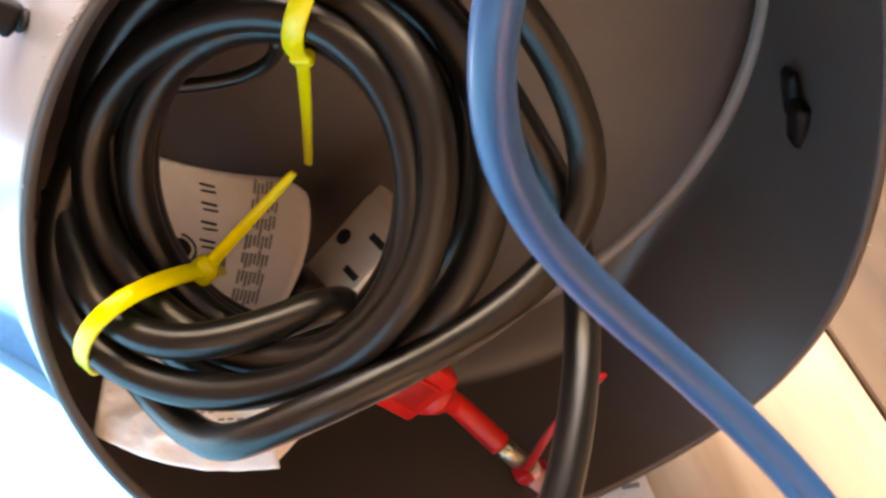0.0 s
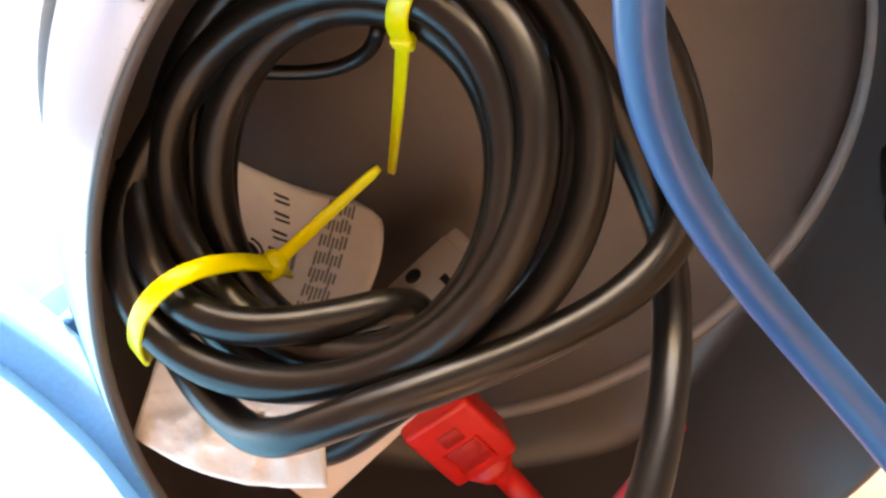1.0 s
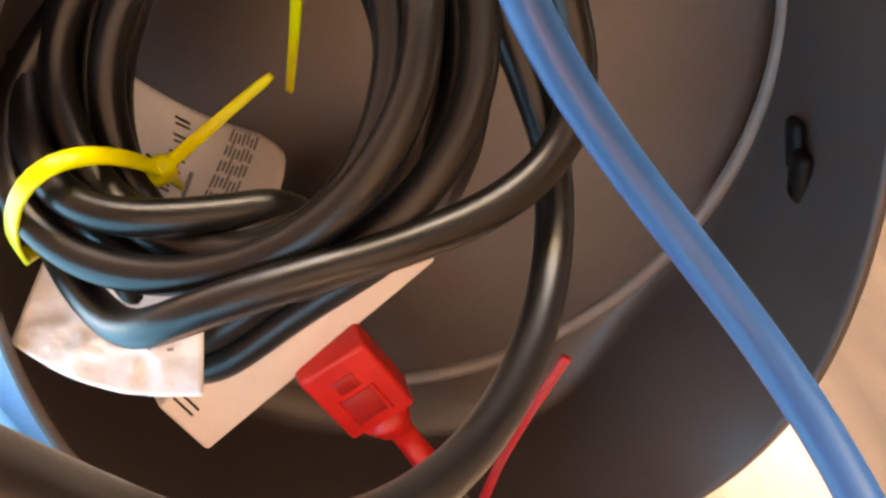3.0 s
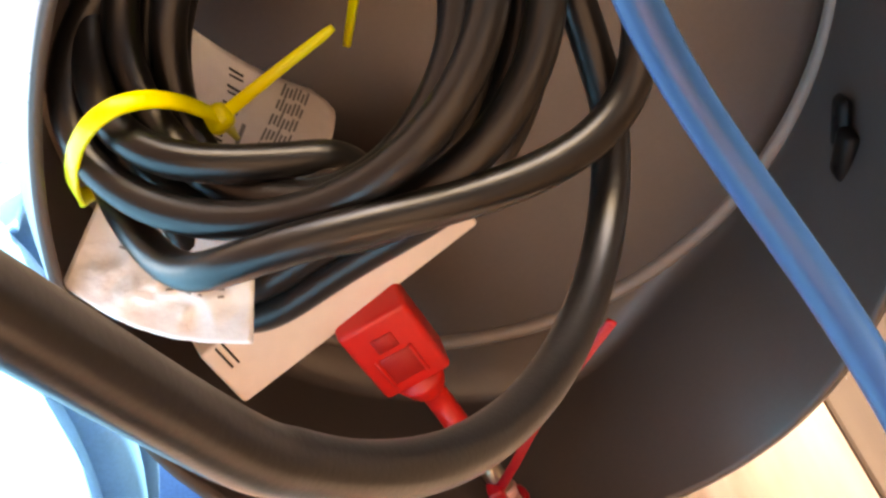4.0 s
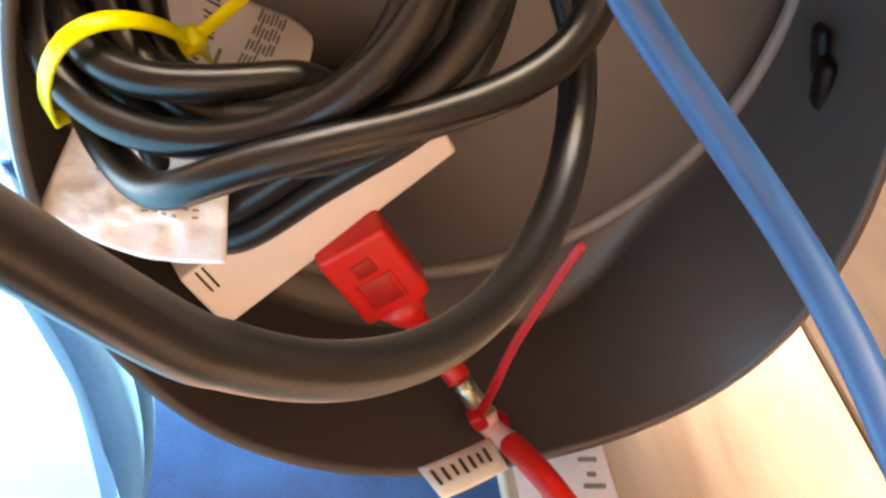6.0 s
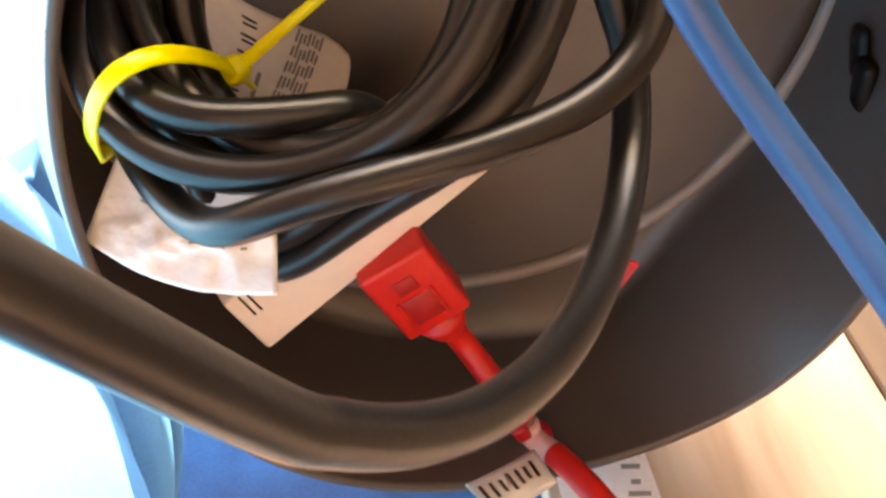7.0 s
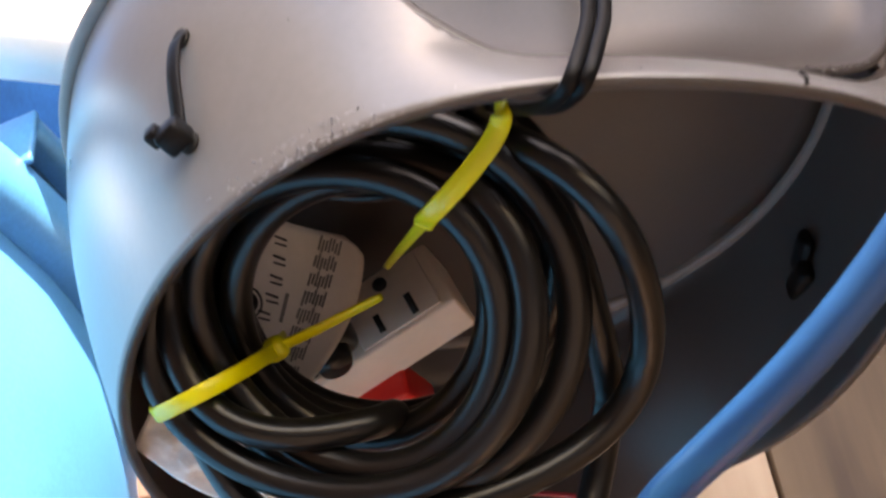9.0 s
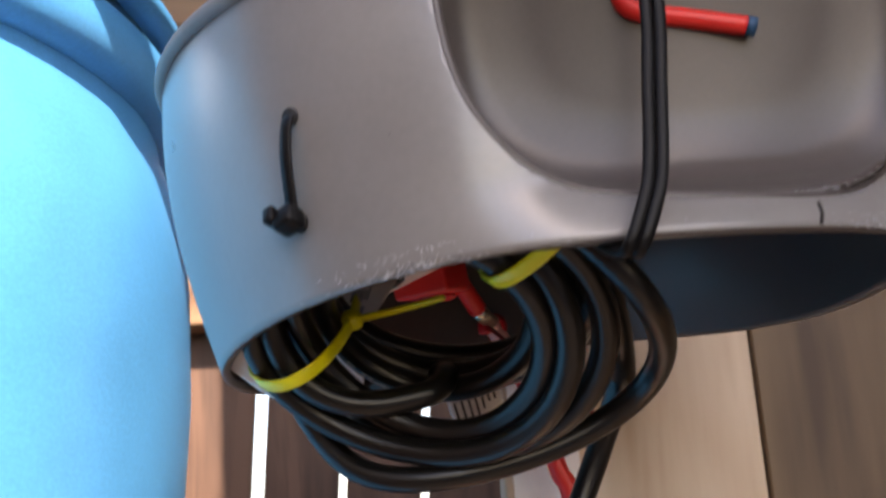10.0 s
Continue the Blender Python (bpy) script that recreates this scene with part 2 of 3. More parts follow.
# Unseen dark wall, added so that less light enters the bucket from the left.
bm = bmesh.new()
box(bm, pose(-0.72, -0.9, 1.15), (0.018, 4.2, 2.3), 0.001, 1)
tagged(part("wall_far_side", bm, FENCE, smooth=False), "unseen dark board wall, added to cut light from the left", "wall", kind="structure")


# Unseen pale wall, added to shade the front ground and return soft light.
bm = bmesh.new()
box(bm, pose(0.0, -2.31, 0.6), (7.0, 0.02, 1.2), 0.001, 1)
tagged(part("added_wall_front", bm, ADDED_WALL, smooth=False), "unseen pale wall behind the camera, added to shape the front light", "wall", kind="structure")


def build_wall_label():
    label = thing("lumber_label", "white paper label with dark print on the plywood", "label")
    bm = bmesh.new()
    box(bm, pose(0.107, 0.4396, 1.475), (0.030, 0.0004, 0.085))
    part("sheet", bm, PAPER, label, smooth=False)
    for z, w in ((1.511, 0.004), (1.505, 0.006), (1.4985, 0.003), (1.4935, 0.007), (1.487, 0.005), (1.47, 0.006), (1.46, 0.006)):
        bm = bmesh.new()
        box(bm, pose(0.116, 0.4392, z, 0, 12, 0), (w, 0.0004, 0.0018))
        part("print_bar", bm, INK_GREY, label, smooth=False)
    return shift_to(label, (0.107, 0.44, 1.4325))


build_wall_label()


def build_fence():
    fence = thing("fence", "dark weathered cedar fence with daylight between its boards", "fence", (0, 1.2, 0), kind="structure")
    rng = random.Random(4)
    x = -1.405
    while x < 1.5:
        bm = bmesh.new()
        box(bm, pose(x, 1.2 + rng.uniform(-0.003, 0.003), 0.88, 0, 4 + rng.uniform(-0.4, 0.4)), (0.077, 0.018, 1.74), 0.002, 1)
        part("slat", bm, FENCE, fence, smooth=False)
        x += 0.0885 + rng.uniform(-0.0015, 0.0015)
    for z, h in ((1.715, 0.089), (0.4, 0.089)):
        bm = bmesh.new()
        box(bm, pose(0.05, 1.17, z), (2.9, 0.038, h), 0.003, 1)
        part("rail", bm, BEAM, fence, "pale pine rail", smooth=False)
    z = 1.825
    while z < 2.03:
        bm = bmesh.new()
        box(bm, pose(0.05, 1.2, z), (2.9, 0.018, 0.118), 0.002, 1)
        part("board", bm, FENCE, fence, smooth=False)
        z += 0.122
    bm = bmesh.new()
    box(bm, pose(0.05, 1.2, 2.05), (2.9, 0.09, 0.075), 0.003, 1)
    part("top_beam", bm, BEAM, fence, "orange pine beam", smooth=False)
    for px in (-1.4, 1.5):
        bm = bmesh.new()
        box(bm, pose(px, 1.25, 1.0), (0.09, 0.09, 2.0), 0.003, 1)
        part("post", bm, FENCE, fence, smooth=False)
    return shift_to(fence, (0, 1.2, 0))


build_fence()


# ---- barrels ----
def build_drum():
    drum = thing("plastic_drum", "bright blue upright plastic drum with a grooved top rim", "drum")
    c, r, top = (-0.335, 0.51, 0.0), 0.277, 1.692
    bm = bmesh.new()
    prof = [(0.0, 0.62), (r - 0.04, 0.62), (r - 0.012, 0.64), (r - 0.02, 0.68), (r - 0.022, 0.95), (r - 0.034, 0.97), (r - 0.034, 0.99), (r - 0.024, 1.01),
            (r - 0.020, 1.28), (r - 0.016, 1.34), (r - 0.006, 1.42), (r, 1.50), (r, 1.56), (r - 0.004, 1.60), (r - 0.014, 1.625), (r - 0.016, 1.64)]
    lathe(bm, prof, c)
    part("body", bm, DRUM, drum)
    bm = bmesh.new()
    lathe(bm, [(r - 0.020, 1.636), (r - 0.008, 1.638), (r - 0.003, 1.644), (r - 0.002, 1.652), (r - 0.002, 1.664), (r - 0.005, 1.668), (r - 0.020, 1.669)], c)
    part("lower_rim", bm, DRUM, drum)
    bm = bmesh.new()
    lathe(bm, [(r - 0.020, 1.664), (r - 0.012, 1.666), (r - 0.012, 1.682), (r - 0.020, 1.684)], c, arc=(-24.2, 205))
    part("gasket", bm, GROOVE, drum, "dark groove in the raised lip")
    bm = bmesh.new()
    lathe(bm, [(r - 0.022, 1.6795), (r - 0.003, 1.6795), (r + 0.001, 1.682), (r + 0.001, 1.689), (r - 0.003, top), (r - 0.02, top), (r - 0.03, 1.686), (r - 0.03, 1.662)], c, arc=(-24.2, 205))
    part("raised_lip", bm, DRUM, drum)
    for deg in (-24.5, 205.3):
        bm = bmesh.new()
        a = math.radians(deg)
        box(bm, pose(c[0] + (r - 0.0145) * math.cos(a), c[1] + (r - 0.0145) * math.sin(a), 1.678, 0, 0, deg), (0.031, 0.0036, 0.0285), 0.0012, 2)
        part("lip_end", bm, DRUM, drum)
    bm = bmesh.new()
    lathe(bm, [(r - 0.012, 1.662), (r - 0.018, 1.6705), (r - 0.03, 1.6705), (r - 0.05, 1.664), (0.0, 1.668)], c)
    part("lid", bm, DRUM, drum)
    shift_to(drum, (c[0], c[1], 0.62))
    stand = thing("drum_stand", "low timber stand under the blue drum", "stand")
    for dx in (-0.2, 0.0, 0.2):
        bm = bmesh.new()
        box(bm, pose(c[0] + dx, c[1], 0.555), (0.14, 0.55, 0.13), 0.004, 1)
        part("bearer", bm, FENCE, stand, smooth=False)
    for dx in (-0.22, 0.22):
        for dy in (-0.2, 0.2):
            bm = bmesh.new()
            box(bm, pose(c[0] + dx, c[1] + dy, 0.243), (0.09, 0.09, 0.494), 0.004, 1)
            part("leg", bm, FENCE, stand, smooth=False)
    shift_to(stand, (c[0], c[1], 0))


def build_lying_drum():
    drum = thing("lying_drum", "large deep blue plastic drum lying on the pine beam", "drum")
    r = 0.42
    c = (0.25, 1.235, 2.0875 + r)
    bm = bmesh.new()
    lathe(bm, [(0, -1.3), (r - 0.02, -1.3), (r, -1.28), (r, 0.76), (r - 0.02, 0.78), (0, 0.78)], c, axis="x")
    part("body", bm, DRUM_DARK, drum)
    for x in (-1.0, 0.12):
        bm = bmesh.new()
        lathe(bm, [(r - 0.002, x - 0.016), (r + 0.006, x - 0.010), (r + 0.007, x + 0.010), (r - 0.002, x + 0.016)], c, axis="x")
        part("hoop", bm, DRUM_DARK, drum)
    shift_to(drum, (c[0], c[1], 2.0875))


def build_pipe():
    pipe = thing("white_pipe", "white plastic pipe resting on the drum and against the plywood", "pipe")
    a, b, r = Vector((-0.120, 0.367, 1.7177)), Vector((0.235, 0.4228, 1.687)), 0.0185
    bm = bmesh.new()
    along = (b - a).normalized()
    tube(bm, [a.lerp(b, k / 12) for k in range(13)], r, 28)
    part("barrel", bm, PVC, pipe)
    for p in (a, b):
        bm = bmesh.new()
        tube(bm, [p - along * 0.004, p + along * 0.0008], r + 0.0006, 28)
        part("end_collar", bm, PVC, pipe)
    shift_to(pipe, b)


build_drum()
build_lying_drum()
build_pipe()

# ---- grey bucket hung mouth down ----
RIM = [(0.1027, 0.2905, 1.4839), (0.1057, -0.0090, 0.0068), (0.0041, 0.1302, 0.0076), (-0.0146, -0.0106, -0.0062),
       (0.0036, -0.0100, 0.0003), (-0.0001, -0.0023, 0.0002), (-0.0010, 0.0044, -0.0018)]
WALL_TOP = 1.554
CUT_X, CUT_Z, CUT_A, CUT_B, CUT_P = 0.115, 1.565, 0.068, 0.074, 3.2


def waves(co, s):
    """A closed line from its mean and the cosine and sine terms of its waves."""
    out = Vector(co[0])
    for h in range(1, (len(co) - 1) // 2 + 1):
        out += Vector(co[2 * h - 1]) * math.cos(h * s) + Vector(co[2 * h]) * math.sin(h * s)
    return out


def bucket_point(s, h):
    """h: 0 at the cut rim, 1 at the top of the wall, 2 at the base's edge, 3 at the base's middle."""
    p = waves(RIM, s)
    left = max(0.0, min(1.0, (0.10 - p.x) / 0.12))
    wide = p + Vector((-0.014 * left, 0, 0)) + (p - Vector((0.1, 0.29, p.z))).normalized() * 0.004
    d = Vector((p.x - 0.0815, p.y - 0.2838, 0)).normalized()
    base = Vector((0.0815, 0.2838, 1.5645)) + d * 0.1157
    open_side = max(0.0, min(1.0, (p.x - 0.10) / 0.08))
    wide = wide.lerp(Vector((base.x, base.y, wide.z)) + d * 0.002, 0.8 * open_side * open_side * (3 - 2 * open_side) + (0.25 * (1 - open_side) * min(1.0, (p.y - 0.27) / 0.1) if p.y > 0.27 else 0.0))
    if h <= 1:
        q = p.lerp(wide, math.sin(h * math.pi / 2))
        q.z = p.z + (WALL_TOP - p.z) * h
        if q.y < 0.25:    # the front is pressed in by the second bucket
            dx = q.x - 0.118
            press = math.exp(-(max(0, abs(dx) - 0.030) / 0.022) ** 2)
            q.y += 0.010 * press * min(1, h / 0.22) ** 1.3
        return q
    if h <= 2:
        a = (h - 1) * math.pi / 2
        q = wide.lerp(base, 1 - math.cos(a))
        q.z = WALL_TOP + (1.5645 - WALL_TOP) * math.sin(a)
        return q
    q = base.lerp(Vector((0.0815, 0.2838, 1.566)), h - 2)
    return q


def in_cut(p, grow=0.0):
    return p.y < 0.205 and (abs(p.x - CUT_X) / (CUT_A + grow)) ** CUT_P + (abs(p.z - CUT_Z) / (CUT_B + grow)) ** CUT_P < 1


def build_bucket():
    bucket = thing("plastic_bucket", "cut-off dark grey plastic bucket hung mouth down on the plywood", "bucket")
    bm = bmesh.new()
    n, hs = 480, [0.03 * k for k in range(34)] + [1.06] + [1.12, 1.24, 1.36, 1.48, 1.6, 1.72, 1.84, 1.93, 2.0, 2.08, 2.3, 2.6, 2.95]
    rows = [[bm.verts.new(bucket_point(2 * math.pi * k / n, h)) for k in range(n)] for h in hs]
    # faces that meet the front cut are trimmed along its line
    def keep(p):
        return not in_cut(p, 0.0006)
    inside = {v: keep(v.co) for row in rows for v in row}
    edges = {}

    def trim(a, b):
        key = (a, b) if inside[a] else (b, a)
        if key not in edges:
            p, q = key[0].co.copy(), key[1].co.copy()
            for _ in range(14):
                mid = (p + q) / 2
                if keep(mid):
                    p = mid
                else:
                    q = mid
            edges[key] = bm.verts.new(p)
        return edges[key]
    for r0, r1 in zip(rows, rows[1:]):
        for k in range(n):
            quad = (r0[k], r0[(k + 1) % n], r1[(k + 1) % n], r1[k])
            ring = []
            for a, b in zip(quad, quad[1:] + quad[:1]):
                if inside[a]:
                    ring.append(a)
                if inside[a] != inside[b]:
                    ring.append(trim(a, b))
            if len(ring) > 2:
                bm.faces.new(ring)
    bm.faces.new(rows[-1])
    bmesh.ops.delete(bm, geom=[v for v in bm.verts if not v.link_faces], context="VERTS")
    bmesh.ops.remove_doubles(bm, verts=[v for v in bm.verts if v.is_boundary], dist=0.00015)
    bmesh.ops.recalc_face_normals(bm, faces=bm.faces)
    # Light outside and shade inside are put into the shell's two colours.
    wall = part("wall", bm, BUCKET_LIT, bucket, "lit outside painted paler, shaded inside painted darker grey")
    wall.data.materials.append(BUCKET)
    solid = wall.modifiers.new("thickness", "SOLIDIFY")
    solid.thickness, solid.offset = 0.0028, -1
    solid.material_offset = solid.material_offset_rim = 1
    bm = bmesh.new()
    tube(bm, [Vector((0.0815 + 0.1150 * math.cos(a), 0.2838 + 0.1150 * math.sin(a), 1.5615)) for a in (2 * math.pi * k / 120 for k in range(120))], 0.0027, 8, True)
    part("base_ring", bm, RING_LIT, bucket, "moulded ring on the bucket's base, its highlight put into the colour")
    # the saw-cut edge of the front opening, slightly rolled over
    def on_front(x, z):
        best = None
        for k in range(1680):
            s = math.radians(190 + k / 12)
            p = waves(RIM, s)
            h = max(0.0, min(1.0, (z - p.z) / (WALL_TOP - p.z)))
            q = bucket_point(s, h)
            if best is None or abs(q.x - x) < best[0]:
                best = (abs(q.x - x), q.y)
        return Vector((x, best[1], z))
    line = []
    for k in range(100):
        a = math.radians(176 + 188 * k / 99)
        c, w = math.cos(a), math.sin(a)
        r = (abs(c) ** CUT_P + abs(w) ** CUT_P) ** (-1 / CUT_P)
        if CUT_Z + CUT_B * r * w < WALL_TOP + 0.0005:
            line.append(on_front(CUT_X + CUT_A * r * c, CUT_Z + CUT_B * r * w) + Vector((0, 0.0014, 0)))
    bm = bmesh.new()
    tube(bm, line, 0.0015, 10)
    part("cut_edge", bm, BUCKET, bucket)
    bm = bmesh.new()
    a, b = bucket_point(math.radians(287), 0.01), bucket_point(math.radians(288), 0.10)
    tube(bm, [a + Vector((0, -0.0002, 0)), a.lerp(b, 0.5) + Vector((0.0006, -0.0003, 0)), b + Vector((0, -0.0002, 0))], 0.0005, 6)
    part("crack", bm, SLOT, bucket, "dark crack in the rim")
    # torn shreds along the saw cut
    rng, bm = random.Random(7), bmesh.new()
    for k in range(320):
        s = rng.choice((rng.gauss(math.radians(229), 0.09), rng.gauss(math.radians(229), 0.09), rng.uniform(0, 2 * math.pi), rng.gauss(math.radians(300), 0.08)))
        p = bucket_point(s, rng.uniform(0, 0.02) if rng.random() < 0.5 else rng.uniform(0, 0.07))
        out = (p - Vector((0.1, 0.29, p.z))).normalized()
        tip = p + out * rng.uniform(0.0002, 0.0010) + Vector((rng.uniform(-1, 1), rng.uniform(-1, 1), rng.uniform(-1.6, 0.6))) * 0.0008
        side = Vector((-out.y, out.x, 0)) * rng.uniform(0.0001, 0.00028)
        a, b, c, d = (bm.verts.new(q) for q in (p - side, p + side, p + Vector((0, 0, 0.0003)), tip))
        for tri in ((a, b, d), (b, c, d), (c, a, d), (a, c, b)):
            bm.faces.new(tri)
    tagged(part("burr", bm, BURR, bucket, "pale torn shreds along the cut edge", smooth=False), kind="stuff")
    return shift_to(bucket, (0.1, 0.43, 1.485))


build_bucket()


def build_second_bucket():
    second = thing("cut_bucket", "second cut-off grey bucket set in the first one's wall", "bucket")

    def outline(a, k=1.0):
        c, s = math.cos(a), math.sin(a)
        r = (abs(c) ** CUT_P + abs(s) ** CUT_P) ** (-1 / CUT_P)
        return CUT_X + (CUT_A - 0.0015) * k * r * c, CUT_Z + (CUT_B - 0.0015) * k * r * s

    rows, n = [], 160
    bm = bmesh.new()
    for k, y in ((1.0, 0.180), (0.99, 0.1815), (0.965, 0.1835), (0.93, 0.187), (0.88, 0.191), (0.80, 0.195), (0.6, 0.198), (0.3, 0.199)):
        row = []
        for i in range(n):
            x, z = outline(2 * math.pi * i / n, k)
            row.append(bm.verts.new((x, y + 0.006 + 0.5 * (x - CUT_X) ** 2 / 0.1 - 0.30 * max(0.0, z - 1.503), z)))
        rows.append(row)
    for r0, r1 in zip(rows, rows[1:]):
        for i in range(n):
            bm.faces.new((r0[i], r0[(i + 1) % n], r1[(i + 1) % n], r1[i]))
    bm.faces.new(rows[-1])
    bmesh.ops.recalc_face_normals(bm, faces=bm.faces)
    shell = part("shell", bm, BUCKET, second)
    solid = shell.modifiers.new("thickness", "SOLIDIFY")
    solid.thickness, solid.offset = 0.002, 0
    rng, bm = random.Random(9), bmesh.new()
    for k in range(150):
        a = math.radians(rng.choice((rng.gauss(247, 4), rng.gauss(296, 6), rng.uniform(240, 320))))
        x, z = outline(a)
        p = Vector((x, 0.1795 + 0.006 + 0.5 * (x - CUT_X) ** 2 / 0.1, z))
        side = Vector((rng.uniform(0.0001, 0.0003), 0, 0))
        tip = p + Vector((rng.uniform(-0.001, 0.001), -rng.uniform(0.0005, 0.002), -rng.uniform(-0.0005, 0.002)))
        v = [bm.verts.new(q) for q in (p - side, p + side, p + Vector((0, 0.0004, 0.0003)), tip)]
        for t in ((0, 1, 3), (1, 2, 3), (2, 0, 3), (0, 2, 1)):
            bm.faces.new([v[i] for i in t])
    tagged(part("burr", bm, BURR, second, "pale torn shreds along the cut edge", smooth=False), kind="stuff")
    shift_to(second, (CUT_X, 0.2, CUT_Z - CUT_B))
    stub = thing("red_cord_stub", "short red cord with a dark end in the upper bucket", "cord")
    bm = bmesh.new()
    tube(bm, spline([(0.098, 0.192, 1.562), (0.098, 0.191, 1.550), (0.102, 0.191, 1.5455), (0.116, 0.191, 1.543), (0.1305, 0.191, 1.5405)]), 0.0027, 12)
    part("cord", bm, RED, stub)
    bm = bmesh.new()
    tube(bm, [Vector((0.1305, 0.191, 1.5405)), Vector((0.133, 0.191, 1.540))], 0.0028, 12)
    part("cap", bm, GROOVE, stub, "dark end cap")
    shift_to(stub, (0.12, 0.192, 1.547))


build_second_bucket()

# ---- cords ----
COIL = basis((0.05, 0.25, 1.476), (0.95599, -0.15095, -0.25158), (0.01207, 0.87700, -0.48034))
CORD_R = 0.0040
STRIP = basis((0.0055, 0.341, 1.497), (0.0695, -0.032, 0.024), (0.0085, 0.021, 0.004))
# centre, half axes and depth of each turn
TURNS = [(-0.003, -0.004, 0.0400, 0.0415, -0.0180), (-0.003, -0.004, 0.0440, 0.0440, -0.0115), (-0.004, -0.004, 0.0360, 0.0385, -0.0100),
         (-0.005, -0.0033, 0.0320, 0.0351, -0.0015)]
# turns that lie apart from the winding: mean and waves, in the coil's own axes
FRONT_TURN = [(-0.0064, -0.0055, -0.0122), (0.0460, -0.0015, -0.0038), (-0.0061, 0.0375, -0.0118), (-0.0016, 0.0002, -0.0011), (0.0003, 0.0008, -0.0002)]
MIDDLE_TURN = [(-0.0002, -0.0080, -0.0064), (0.0478, -0.0002, -0.0037), (-0.0035, 0.0446, -0.0068), (-0.0005, 0.0012, 0.0023), (0.0004, 0.0003, -0.0018)]
LOW_TURN = [(-0.0047, 0.0047, 0.0144), (0.0434, -0.0059, -0.0005), (-0.0093, 0.0514, 0.0000), (0.0011, 0.0024, -0.0002), (-0.0026, -0.0026, 0.0001), (0.0005, 0.0022, -0.0002), (0.0001, 0.0041, 0.0000)]
INNER_TURN = [(-0.0055, -0.0077, -0.0098), (0.0372, 0.0012, -0.0038), (-0.0012, 0.0357, -0.0054), (-0.0003, -0.0013, 0.0005), (-0.0003, 0.0008, -0.0006)]
OUTER = [(0.0535, 0.2479, 1.4715), (0.0564, -0.0128, -0.0201), (-0.0134, 0.0340, -0.0339), (-0.0009, 0.0102, 0.0051),
         (-0.0034, 0.0020, 0.0105), (0.0015, 0.0012, 0.0022), (0.0049, 0.0022, -0.0017)]


def coil_line():
    pts, per = [], 72
    for k in range(len(TURNS) * per):
        i, f = divmod(k, per)
        f /= per
        a = 2 * math.pi * f - math.pi / 2
        nxt = TURNS[min(i + 1, len(TURNS) - 1)]
        w = max(0.0, (f - 0.82) / 0.18)
        w = w * w * (3 - 2 * w)
        cu, cv, ra, rb, d = (x + (y - x) * w for x, y in zip(TURNS[i], nxt))
        wob = 1 + 0.012 * math.sin(2 * a + i * 1.7) + 0.008 * math.sin(3 * a + i * 2.9)
        pts.append(COIL @ Vector((cu + ra * wob * math.cos(a) - 0.004 * math.sin(a), cv + rb * wob * math.sin(a), -d + 0.0015 * math.sin(2 * a + i))))
    return pts


